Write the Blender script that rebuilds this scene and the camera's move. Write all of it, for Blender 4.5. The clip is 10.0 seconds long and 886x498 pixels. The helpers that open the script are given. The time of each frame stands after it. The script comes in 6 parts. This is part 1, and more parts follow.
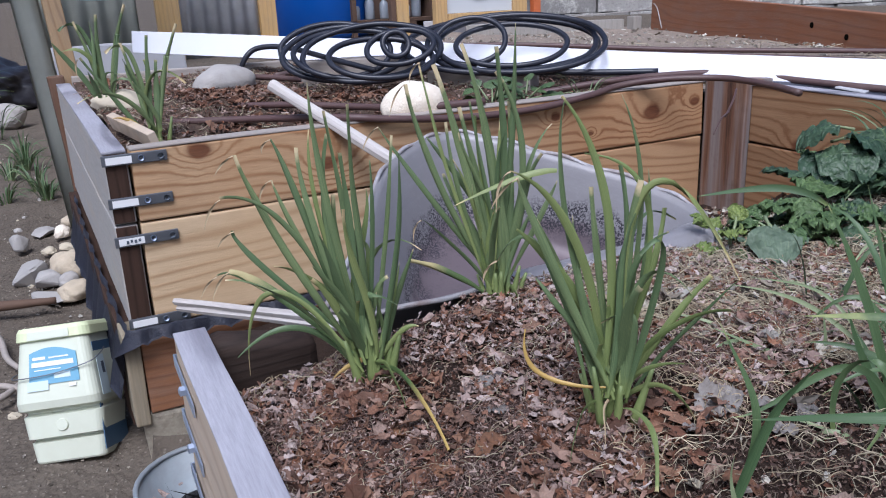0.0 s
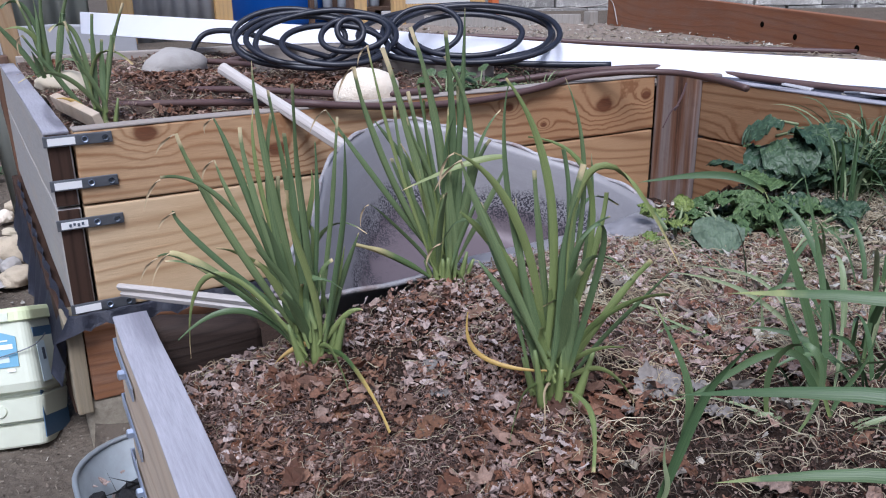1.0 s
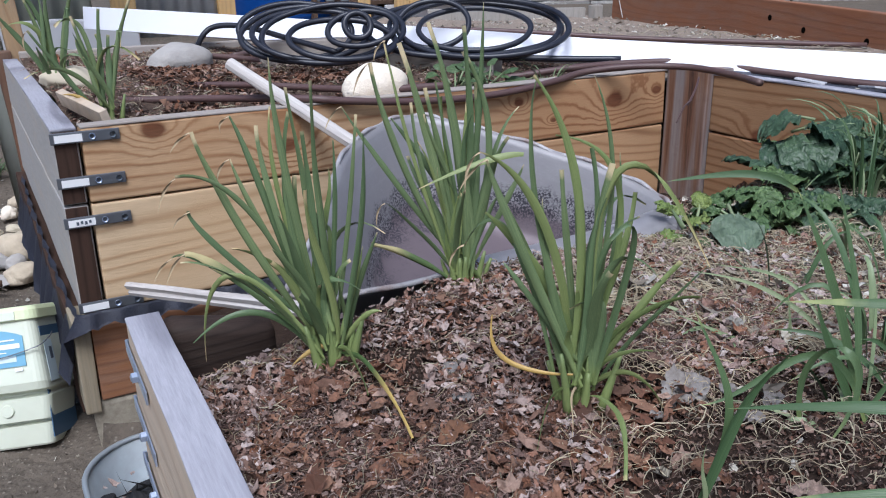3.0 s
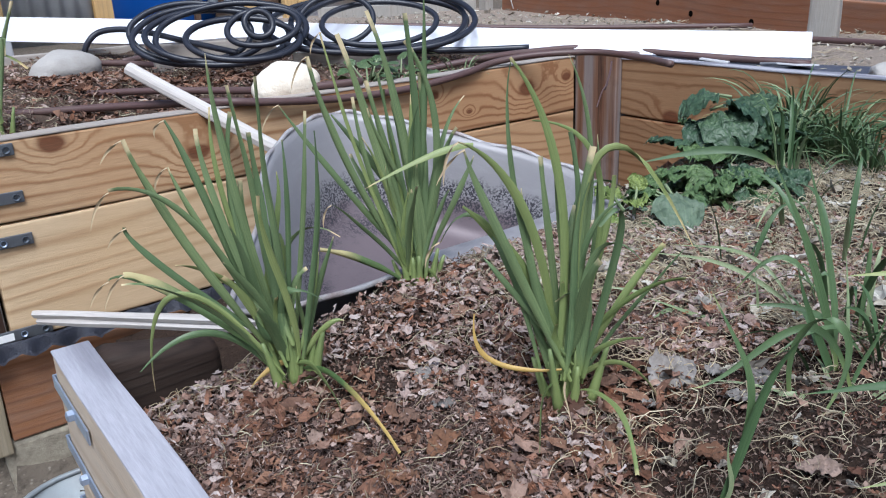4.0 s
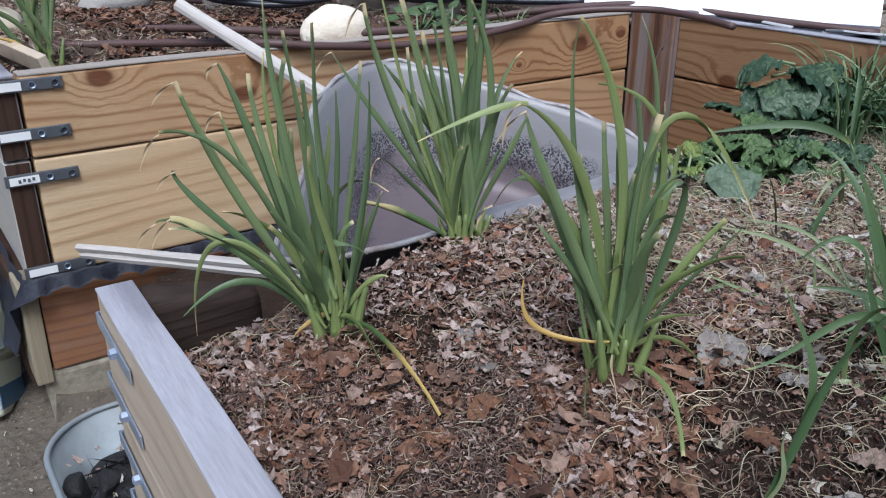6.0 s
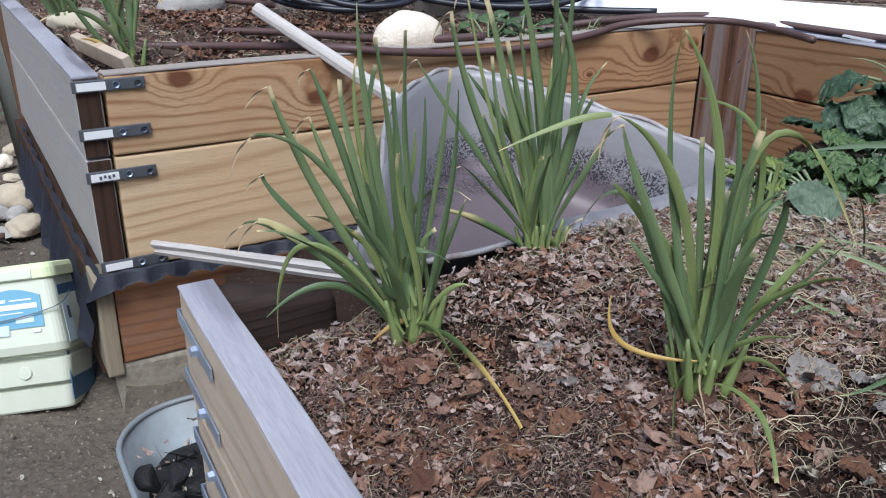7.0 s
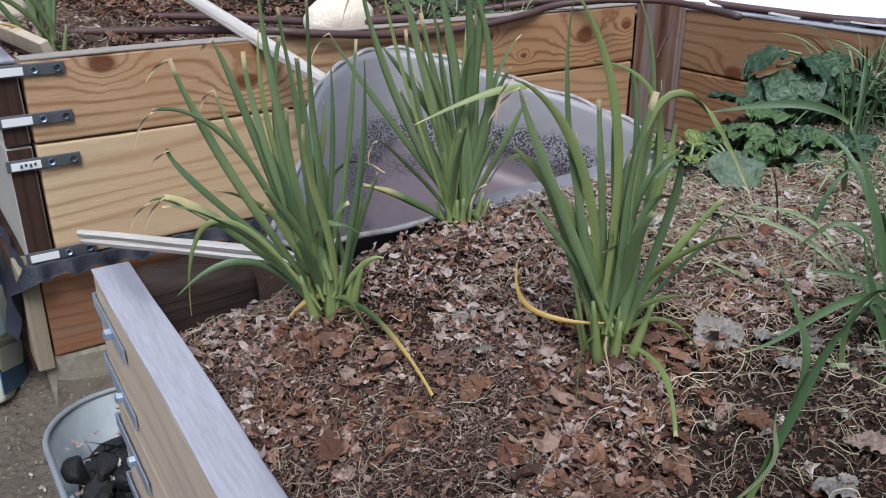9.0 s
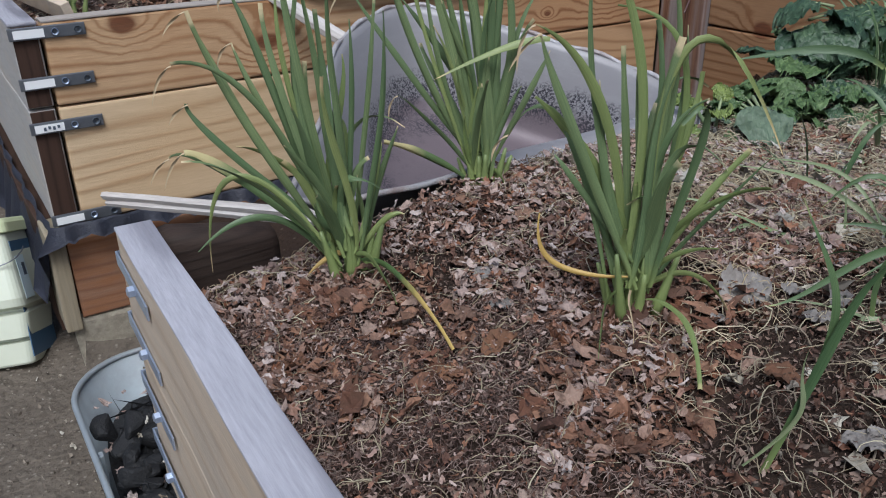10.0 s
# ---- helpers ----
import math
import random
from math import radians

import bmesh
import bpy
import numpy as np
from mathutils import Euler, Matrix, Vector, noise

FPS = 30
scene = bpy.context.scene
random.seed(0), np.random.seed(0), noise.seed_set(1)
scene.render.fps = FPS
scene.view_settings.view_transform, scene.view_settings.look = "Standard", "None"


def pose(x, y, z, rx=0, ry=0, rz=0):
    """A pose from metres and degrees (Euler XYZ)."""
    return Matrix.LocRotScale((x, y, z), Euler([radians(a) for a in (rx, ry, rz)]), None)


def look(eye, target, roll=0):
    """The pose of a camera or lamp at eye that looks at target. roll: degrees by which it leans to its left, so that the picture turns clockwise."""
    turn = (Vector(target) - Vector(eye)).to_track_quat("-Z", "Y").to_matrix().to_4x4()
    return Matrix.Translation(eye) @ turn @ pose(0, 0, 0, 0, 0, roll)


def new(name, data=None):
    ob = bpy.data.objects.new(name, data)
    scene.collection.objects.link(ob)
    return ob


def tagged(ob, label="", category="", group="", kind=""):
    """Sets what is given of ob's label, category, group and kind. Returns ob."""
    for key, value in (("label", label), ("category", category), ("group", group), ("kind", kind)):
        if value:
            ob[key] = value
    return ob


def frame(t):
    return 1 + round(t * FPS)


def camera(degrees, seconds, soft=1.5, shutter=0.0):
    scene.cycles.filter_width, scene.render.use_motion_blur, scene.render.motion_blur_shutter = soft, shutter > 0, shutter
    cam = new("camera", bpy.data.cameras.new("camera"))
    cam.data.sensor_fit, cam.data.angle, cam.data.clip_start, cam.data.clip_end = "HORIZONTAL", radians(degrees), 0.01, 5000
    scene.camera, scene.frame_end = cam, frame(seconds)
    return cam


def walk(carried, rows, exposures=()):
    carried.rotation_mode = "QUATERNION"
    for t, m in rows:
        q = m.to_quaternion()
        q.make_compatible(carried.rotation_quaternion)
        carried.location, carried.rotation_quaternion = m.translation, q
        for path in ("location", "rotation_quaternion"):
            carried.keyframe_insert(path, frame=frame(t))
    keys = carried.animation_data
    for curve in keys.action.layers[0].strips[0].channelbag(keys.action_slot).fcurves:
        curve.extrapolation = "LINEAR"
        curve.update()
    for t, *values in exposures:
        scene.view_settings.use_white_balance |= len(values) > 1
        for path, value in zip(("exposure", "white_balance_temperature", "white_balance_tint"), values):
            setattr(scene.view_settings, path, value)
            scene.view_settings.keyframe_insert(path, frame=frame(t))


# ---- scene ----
cam = camera(57.0, 10.0, soft=1.1)
METRES, EYE, TILT, LEAN, TURN = 0.55, 1.5, -20.0, 0.0, 0.0
PATH = [
    (0, (-0.156, -1.558, 0.88), (0.696, 0.142, 0.261), -2.5),
    (0.5, (-0.148, -1.557, 0.875), (0.753, 0.11, 0.234), -0.9),
    (1, (-0.146, -1.564, 0.87), (0.795, 0.081, 0.232), -0.8),
    (1.5, (-0.155, -1.556, 0.867), (0.814, 0.099, 0.301), -0.1),
    (2, (-0.153, -1.541, 0.864), (0.734, 0.143, 0.25), -0.5),
    (2.2, (-0.152, -1.54, 0.864), (0.753, 0.126, 0.227), -0.6),
    (3.3, (-0.154, -1.535, 0.872), (0.815, 0.084, 0.208), -1.3),
    (3.5, (-0.155, -1.512, 0.861), (0.893, 0.051, 0.184), -1.7),
    (4, (-0.185, -1.468, 0.859), (0.959, 0.032, 0.195), -2.6),
    (4.5, (-0.182, -1.451, 0.859), (0.94, 0.055, 0.171), -1.3),
    (5, (-0.182, -1.458, 0.85), (0.917, 0.06, 0.15), -0.0),
    (5.2, (-0.188, -1.455, 0.855), (0.894, 0.071, 0.149), -0.1),
    (6.3, (-0.185, -1.44, 0.862), (0.864, 0.071, 0.076), -0.1),
    (6.5, (-0.186, -1.435, 0.856), (0.857, 0.093, 0.096), 0.8),
    (7, (-0.208, -1.426, 0.864), (0.742, 0.16, 0.102), 0.3),
    (7.5, (-0.196, -1.439, 0.865), (0.77, 0.151, 0.131), 1.3),
    (8, (-0.189, -1.443, 0.859), (0.824, 0.109, 0.107), 0.6),
    (8.5, (-0.196, -1.433, 0.86), (0.821, 0.109, 0.095), 0.8),
    (9, (-0.177, -1.452, 0.847), (0.857, 0.071, 0.065), 0.0),
    (9.5, (-0.199, -1.432, 0.85), (0.794, 0.099, 0.032), -0.0),
    (10, (-0.173, -1.451, 0.834), (0.793, 0.078, -0.022), -1.0),
]
walk(cam, [(t, look(eye, target, roll)) for t, eye, target, roll in PATH], exposures=[(0, 0.16, 5450, 15), (2, 0.16, 5450, 15), (3.5, 0.23, 5500, 9), (4.0, 0.38, 5500, 8), (4.5, 0.43, 5500, 8), (5.0, 0.15, 5500, 8), (6.5, 0.17, 5500, 8), (7.5, 0.18, 5600, 8), (8.5, 0.18, 5650, 8), (9.0, 0.14, 5650, 8), (10, -0.02, 5650, 8)])

# ---- light ----
world = bpy.data.worlds.new("overcast_sky")
scene.world = world
world.use_nodes = True
_sky = world.node_tree.nodes.new("ShaderNodeTexSky")
_sky.sky_type, _sky.sun_disc = "NISHITA", False
_sky.sun_elevation, _sky.sun_rotation = radians(52), radians(214)
_sky.air_density, _sky.dust_density = 1.0, 4.0
_bg = world.node_tree.nodes["Background"]
_bg.inputs["Strength"].default_value = 0.086
world.node_tree.links.new(_sky.outputs[0], _bg.inputs["Color"])
sun_data = bpy.data.lights.new("sun", "SUN")
sun_data.energy, sun_data.angle, sun_data.color = 2.95, radians(28), (1.0, 0.96, 0.9)
sun = new("sun", sun_data)
sun.matrix_world = look((-3.0, -4.5, 9.0), (0, 0, 0))


# ---- materials ----
class Nodes:
    """Short writing for shader nodes."""

    def __init__(self, name):
        self.mat = bpy.data.materials.new(name)
        self.mat.use_nodes = True
        self.tree = self.mat.node_tree
        self.bsdf = self.tree.nodes["Principled BSDF"]

    def put(self, kind, out, inputs, operation=None, feature=None):
        n = self.tree.nodes.new(kind)
        if operation:
            n.operation = operation
        if feature:
            n.feature = feature
        for k, v in inputs.items():
            self.link(v, n.inputs[k])
        return n.outputs[out]

    def link(self, v, socket):
        if isinstance(v, bpy.types.NodeSocket):
            self.tree.links.new(v, socket)
        elif v is not None:
            socket.default_value = v

    def coord(self, which="Object"):
        return self.put("ShaderNodeTexCoord", which, {})

    def stretch(self, v, sx, sy, sz):
        return self.put("ShaderNodeMapping", 0, {"Vector": v, "Scale": (sx, sy, sz)})

    def shift(self, v, by):
        return self.put("ShaderNodeVectorMath", 0, {0: v, 1: by}, operation="ADD")

    def noise(self, v, scale, detail=4.0, rough=0.6, distort=0.0):
        return self.put("ShaderNodeTexNoise", 0, {"Vector": v, "Scale": scale, "Detail": detail, "Roughness": rough, "Distortion": distort})

    def voronoi(self, v, scale, feature="F1"):
        return self.put("ShaderNodeTexVoronoi", 0, {"Vector": v, "Scale": scale}, feature=feature)

    def m(self, op, a, b=0.0, c=0.0):
        return self.put("ShaderNodeMath", 0, {0: a, 1: b, 2: c}, operation=op)

    def ramp(self, f, *stops):
        n = self.tree.nodes.new("ShaderNodeValToRGB")
        r = n.color_ramp
        while len(r.elements) < len(stops):
            r.elements.new(0.5)
        for e, (p, c) in zip(r.elements, stops):
            e.position, e.color = p, (c if isinstance(c, tuple) else (c, c, c)) + (1,)
        self.link(f, n.inputs[0])
        return n.outputs[0]

    def mix(self, f, a, b, how="MIX"):
        n = self.tree.nodes.new("ShaderNodeMix")
        n.data_type, n.blend_type = "RGBA", how
        for v, s in ((f, n.inputs[0]), (a, n.inputs[6]), (b, n.inputs[7])):
            self.link(v + (1,) if isinstance(v, tuple) and len(v) == 3 else v, s)
        return n.outputs[2]

    def island(self):
        return self.put("ShaderNodeNewGeometry", "Random Per Island", {})

    def each(self):
        return self.put("ShaderNodeObjectInfo", "Random", {})

    def done(self, color, rough=0.7, bump=None, strength=0.4, dist=0.003, metal=0.0, spec=0.5, **more):
        self.link(color + (1,) if isinstance(color, tuple) and len(color) == 3 else color, self.bsdf.inputs["Base Color"])
        self.link(rough, self.bsdf.inputs["Roughness"])
        self.link(metal, self.bsdf.inputs["Metallic"])
        self.link(spec, self.bsdf.inputs["Specular IOR Level"])
        for k, v in more.items():
            self.link(v, self.bsdf.inputs[k.replace("_", " ")])
        if bump is not None:
            b = self.put("ShaderNodeBump", 0, {"Height": bump, "Strength": strength, "Distance": dist})
            self.link(b, self.bsdf.inputs["Normal"])
        return self.mat


def wood(name, light, dark, axis="x", grain=300.0, bend=34.0, knots=(), weather=0.0, grey=(0.36, 0.36, 0.4), rough=0.75, contrast=1.0, redder=None):
    """Sawn softwood: growth lines along the board, bent round knots, and grey weathering in streaks."""
    n = Nodes(name)
    v = n.coord()
    rnd = n.each()
    sep = n.tree.nodes.new("ShaderNodeSeparateXYZ")
    n.link(v, sep.inputs[0])
    along, cross = {"x": (sep.outputs[0], sep.outputs[2]), "y": (sep.outputs[1], sep.outputs[2]), "z": (sep.outputs[2], sep.outputs[0])}[axis]
    s = {"x": (0.16, 1, 1), "y": (1, 0.16, 1), "z": (1, 1, 0.16)}[axis]
    vs = n.stretch(v, *s)
    slow = n.noise(n.shift(vs, n.put("ShaderNodeCombineXYZ", 0, {0: n.m("MULTIPLY", rnd, 7.0)})), 5.0, 2.0, 0.45)
    value = n.m("ADD", n.m("MULTIPLY", cross, grain), n.m("MULTIPLY", slow, bend))
    value = n.m("ADD", value, n.m("MULTIPLY", rnd, 20.0))
    spot = None
    for ka, kc, kr in knots:
        da, dc = n.m("SUBTRACT", along, ka), n.m("SUBTRACT", cross, kc)
        d2 = n.m("ADD", n.m("MULTIPLY", n.m("MULTIPLY", da, da), 0.45), n.m("MULTIPLY", dc, dc))
        d2 = n.m("MULTIPLY", d2, n.m("ADD", 0.35, n.m("MULTIPLY", n.noise(v, 22.0, 3.0, 0.6), 1.3)))
        bell = n.m("EXPONENT", n.m("MULTIPLY", d2, -1.0 / (1.9 * kr) ** 2))
        value = n.m("ADD", value, n.m("MULTIPLY", bell, 17.0))
        core = n.ramp(n.m("MULTIPLY", d2, 1.0 / kr ** 2), (0.3, 1.0), (0.62, 0.25), (1.3, 0.0))
        spot = core if spot is None else n.m("MAXIMUM", spot, core)
    wave = n.m("ADD", n.m("MULTIPLY", n.m("SINE", value), 0.5), 0.5)
    wave = n.m("MULTIPLY", n.m("POWER", wave, 4.0), n.ramp(n.noise(vs, 13.0, 3.0), (0.3, 0.45), (0.6, 1.0)))
    fine = n.noise(n.stretch(v, *[1.0 if q == 0.16 else 14.0 for q in s]), 24.0, 4.0, 0.65)
    tone = n.noise(v, 3.5, 3.0)
    base = n.mix(n.m("MULTIPLY", wave, 0.95 * contrast), light, dark)
    base = n.mix(n.m("MULTIPLY", fine, 0.5 * contrast), base, tuple(c * 0.55 for c in dark))
    base = n.mix(n.m("MULTIPLY", tone, 0.35), base, tuple(min(1, c * 1.1) for c in light))
    base = n.mix(n.ramp(n.noise(v, 1.6, 2.0), (0.42, 0.0), (0.7, 0.55)), base, (dark[0] * 1.5, dark[1] * 1.45, dark[2] * 1.2))
    # turns redder and darker along the board between two positions
    if redder:
        edge = n.m("ADD", along, n.m("MULTIPLY", n.m("SUBTRACT", n.noise(vs, 9.0, 4.0), 0.5), 0.5))
        base = n.mix(n.m("MULTIPLY", n.ramp(edge, (redder[0], 0.0), (redder[1], 1.0)), 0.6), base, n.mix(wave, (0.36, 0.19, 0.09), (0.2, 0.08, 0.035)))
    if spot is not None:
        base = n.mix(n.m("MULTIPLY", spot, 0.9), base, n.mix(fine, (0.21, 0.072, 0.03), (0.04, 0.014, 0.009)))
    if weather > 0:
        streak = n.noise(vs, 26.0, 5.0, 0.7)
        w = n.m("MULTIPLY", n.ramp(n.m("ADD", n.m("MULTIPLY", streak, 0.7), n.m("MULTIPLY", tone, 0.3)), (0.5 - 0.45 * weather, 0.0), (0.75 - 0.4 * weather, 1.0)), min(1.0, 0.35 + weather))
        shade = n.mix(fine, grey, tuple(c * 0.55 for c in grey))
        base = n.mix(w, base, shade)
    return n.done(base, rough, n.m("ADD", n.m("MULTIPLY", wave, 0.5), fine), 0.35, 0.002, spec=0.25)


def plain(name, color, rough=0.6, var=0.25, scale=20.0, bump=0.2, metal=0.0, spec=0.5, dirt=0.0, dirt_color=(0.16, 0.13, 0.1)):
    n = Nodes(name)
    v = n.coord()
    a, b = n.noise(v, scale, 5.0), n.noise(v, scale * 6, 4.0)
    c = n.mix(n.m("MULTIPLY", a, var * 2), tuple(min(1, q * (1 + var)) for q in color), tuple(q * (1 - var) for q in color))
    if dirt:
        c = n.mix(n.m("MULTIPLY", n.ramp(n.noise(v, scale * 0.35, 6.0, 0.7), (0.45, 0.0), (0.75, 1.0)), dirt), c, dirt_color)
    return n.done(c, rough, n.m("ADD", a, b), bump, 0.003, metal, spec)


def litter(name, *colors, rough=0.8, fleck=0.35, each=False, drift=0.8):
    """Dead leaves and straw: a colour for each piece, drifting in patches, with veins and blotches."""
    n = Nodes(name)
    f = n.each() if each else n.island()
    if not each:
        f = n.m("FRACT", n.m("ADD", n.m("MULTIPLY", f, drift), n.m("MULTIPLY", n.noise(n.coord(), 7.0, 3.0), 1.0 - drift + 0.25)))
    k = len(colors)
    c = n.ramp(f, *[(i / max(1, k - 1), q) for i, q in enumerate(colors)])
    v = n.coord()
    blotch = n.noise(v, 90.0, 4.0, 0.7)
    c = n.mix(n.m("MULTIPLY", n.ramp(blotch, (0.4, 0.0), (0.7, 1.0)), fleck), c, (0.07, 0.045, 0.03))
    return n.done(c, rough, n.noise(v, 260.0, 3.0), 0.5, 0.002, spec=0.3)


def green(name, a, b, tip=None, rough=0.45, ribs=0.0, crinkle=0.0, fade=None):
    """A living leaf: colour by leaf, paler base and dry tip along UV's v, fine ribs along the blade."""
    n = Nodes(name)
    uv = n.tree.nodes.new("ShaderNodeSeparateXYZ")
    n.link(n.coord("UV"), uv.inputs[0])
    rnd = n.each()
    v = n.coord()
    c = n.mix(rnd, a, b)
    c = n.mix(n.m("MULTIPLY", n.noise(v, 30.0, 4.0), 0.5), c, tuple(q * 0.6 for q in a))
    streak = n.noise(n.shift(n.stretch(n.coord("UV"), 16.0, 1.6, 1.0), n.put("ShaderNodeCombineXYZ", 0, {0: n.m("MULTIPLY", rnd, 50.0), 1: n.m("MULTIPLY", rnd, 31.0)})), 1.6, 4.0, 0.65)
    c = n.mix(n.ramp(streak, (0.35, 0.55), (0.58, 0.0)), c, tuple(q * 0.62 for q in a))
    c = n.mix(n.ramp(streak, (0.55, 0.0), (0.78, 0.5)), c, (b[0] * 1.5, b[1] * 1.3, b[2] * 1.15))
    h = None
    if ribs:
        rib = n.m("ADD", n.m("MULTIPLY", n.m("SINE", n.m("MULTIPLY", uv.outputs[0], ribs)), 0.5), 0.5)
        c = n.mix(n.m("MULTIPLY", rib, 0.06), c, tuple(min(1, q * 1.4) for q in b))
        h = rib
    if tip:
        wob = n.m("ADD", uv.outputs[1], n.m("MULTIPLY", n.m("SUBTRACT", n.noise(v, 40.0), 0.5), 0.25))
        c = n.mix(n.ramp(n.m("SUBTRACT", 1.0, uv.outputs[1]), (0.88, 0.0), (1.0, 0.9)), c, (0.2, 0.25, 0.085))
        late = n.m("ADD", wob, n.m("MULTIPLY", n.m("SUBTRACT", rnd, 0.55), 0.12))
        c = n.mix(n.ramp(late, (0.93, 0.0), (1.0, 1.0)), c, tip)
    if fade:
        c = n.mix(n.ramp(n.m("ADD", uv.outputs[1], n.m("MULTIPLY", n.noise(v, 60.0), 0.15)), (0.55, 0.0), (0.8, 1.0)), c, fade)
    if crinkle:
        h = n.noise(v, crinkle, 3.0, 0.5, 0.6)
        # shade painted into the crinkle's hollows, following the bump height
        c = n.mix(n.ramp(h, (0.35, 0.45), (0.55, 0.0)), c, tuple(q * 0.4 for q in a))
    return n.done(c, rough, h, 0.85 if crinkle else 0.12, 0.01 if crinkle else 0.0006, spec=0.4)


CEDAR, CEDAR_DARK = (0.66, 0.465, 0.275), (0.28, 0.14, 0.065)
M_FRONT_TOP = wood("sawn_fir_upper", CEDAR, (0.25, 0.115, 0.05), knots=((0.123, 0.6, 0.02), (0.373, 0.544, 0.022), (0.93, 0.575, 0.012), (1.03, 0.526, 0.007), (1.215, 0.557, 0.026), (1.355, 0.57, 0.015)), grain=250, bend=26.0, contrast=1.4, redder=(0.55, 1.0))
M_FRONT_LOW = wood("sawn_fir_lower", (0.7, 0.54, 0.35), (0.36, 0.22, 0.115), grain=150, bend=62.0, contrast=1.0, redder=(0.7, 1.2))
M_SIDE = wood("greyed_fir_side", (0.56, 0.5, 0.43), (0.34, 0.26, 0.19), axis="y", grain=220, weather=0.62, grey=(0.54, 0.52, 0.5), contrast=0.8, knots=((-0.30, 0.497, 0.02), (-0.22, 0.57, 0.008)))
M_RIGHT = wood("sawn_fir_right", (0.41, 0.255, 0.14), (0.17, 0.075, 0.032), axis="y", grain=300, bend=13.0, contrast=1.2, knots=((-0.29, 0.49, 0.024), (-0.62, 0.56, 0.018)))
M_TOPGREY = wood("weathered_grey_wood", (0.55, 0.54, 0.6), (0.12, 0.115, 0.145), axis="y", grain=300, bend=46.0, weather=0.25, contrast=1.5, grey=(0.46, 0.455, 0.51))
M_TOPGREY_X = wood("weathered_grey_edge", (0.46, 0.4, 0.35), (0.28, 0.23, 0.2), axis="x", grain=160, weather=0.6, grey=(0.46, 0.41, 0.37))
M_FRONTBOARD = wood("tan_weathered_board", (0.64, 0.53, 0.41), (0.42, 0.29, 0.18), axis="y", grain=150, bend=50.0, contrast=0.55, weather=0.2, grey=(0.46, 0.41, 0.36))
M_DARKPOST = wood("wet_dark_wood", (0.065, 0.035, 0.024), (0.025, 0.014, 0.01), axis="z", grain=300)
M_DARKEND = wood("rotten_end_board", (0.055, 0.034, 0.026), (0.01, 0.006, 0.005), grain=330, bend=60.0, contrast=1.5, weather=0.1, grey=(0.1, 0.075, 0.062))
M_RED = wood("reddish_board", (0.31, 0.15, 0.075), (0.16, 0.06, 0.028), grain=260, weather=0.15, grey=(0.3, 0.24, 0.2))
M_STUMP = wood("grey_stake_wood", (0.4, 0.37, 0.33), (0.2, 0.17, 0.15), axis="z", grain=260, bend=50.0, weather=0.5, grey=(0.42, 0.4, 0.37))
M_STAINED = wood("brown_stained_board", (0.3, 0.135, 0.072), (0.17, 0.065, 0.035), axis="x", grain=200, contrast=0.6, weather=0.15, grey=(0.3, 0.22, 0.18))
M_JAMB = wood("yellow_pine_frame", (0.66, 0.45, 0.2), (0.42, 0.25, 0.1), axis="z", grain=250, contrast=0.8, weather=0.22, grey=(0.42, 0.34, 0.24))
M_POST_FOOT = wood("brown_post_foot_wood", (0.19, 0.1, 0.06), (0.09, 0.04, 0.024), axis="z", grain=220, weather=0.25, grey=(0.2, 0.16, 0.13))
M_OLDPINE = wood("weathered_pine_post", (0.5, 0.34, 0.18), (0.22, 0.11, 0.05), axis="z", grain=190, bend=50.0, contrast=1.0, weather=0.3, grey=(0.34, 0.27, 0.2))
M_HANDLE = wood("bleached_handle_wood", (0.74, 0.7, 0.66), (0.36, 0.31, 0.28), axis="x", grain=620, contrast=1.4, weather=0.4, grey=(0.66, 0.62, 0.6))
# the blue of reflected sky is mixed into this steel's colour
M_STEEL = plain("zinc_plated_steel", (0.38, 0.44, 0.56), 0.4, 0.25, 60, 0.1, 0.7)
M_DARKSTEEL = plain("dull_galvanised_steel", (0.17, 0.18, 0.2), 0.45, 0.25, 50, 0.15, 0.7)
M_TUB = plain("galvanised_tub", (0.3, 0.335, 0.36), 0.55, 0.35, 14, 0.15, 0.4, dirt=0.45)
M_STICKER = plain("white_sticker", (0.8, 0.8, 0.8), 0.5, 0.05, 40, 0.0)
M_INK_AND_HOLE = plain("dark_print_and_hole", (0.08, 0.1, 0.13), 0.5, 0.1)
M_WHITEBOARD = plain("white_plastic_board", (0.84, 0.855, 0.93), 0.35, 0.03, 4, 0.02, dirt=0.06, dirt_color=(0.5, 0.48, 0.46))
M_HOSE = plain("black_poly_pipe", (0.016, 0.018, 0.028), 0.4, 0.3, 30, 0.1, dirt=0.2, dirt_color=(0.06, 0.06, 0.07))
M_PIPE = plain("brown_drip_pipe", (0.085, 0.048, 0.046), 0.5, 0.25, 30, 0.1, dirt=0.3)
M_FABRIC = plain("black_landscape_fabric", (0.05, 0.055, 0.08), 0.55, 0.35, 40, 0.5, dirt=0.3, dirt_color=(0.12, 0.1, 0.09))
M_PAIL = plain("pale_green_plastic", (0.6, 0.635, 0.52), 0.45, 0.1, 6, 0.08, dirt=0.35, dirt_color=(0.4, 0.36, 0.25))
M_LID = plain("yellow_green_plastic", (0.64, 0.7, 0.44), 0.4, 0.08, 8, 0.05, dirt=0.2, dirt_color=(0.45, 0.42, 0.25))
M_LABEL = plain("blue_label", (0.16, 0.36, 0.5), 0.45, 0.15, 12, 0.0)
M_LABEL_SIDE = plain("dark_blue_label", (0.06, 0.12, 0.2), 0.45, 0.2, 12, 0.0)
M_LABEL_PALE = plain("pale_label_print", (0.55, 0.65, 0.68), 0.45, 0.2, 14, 0.0)
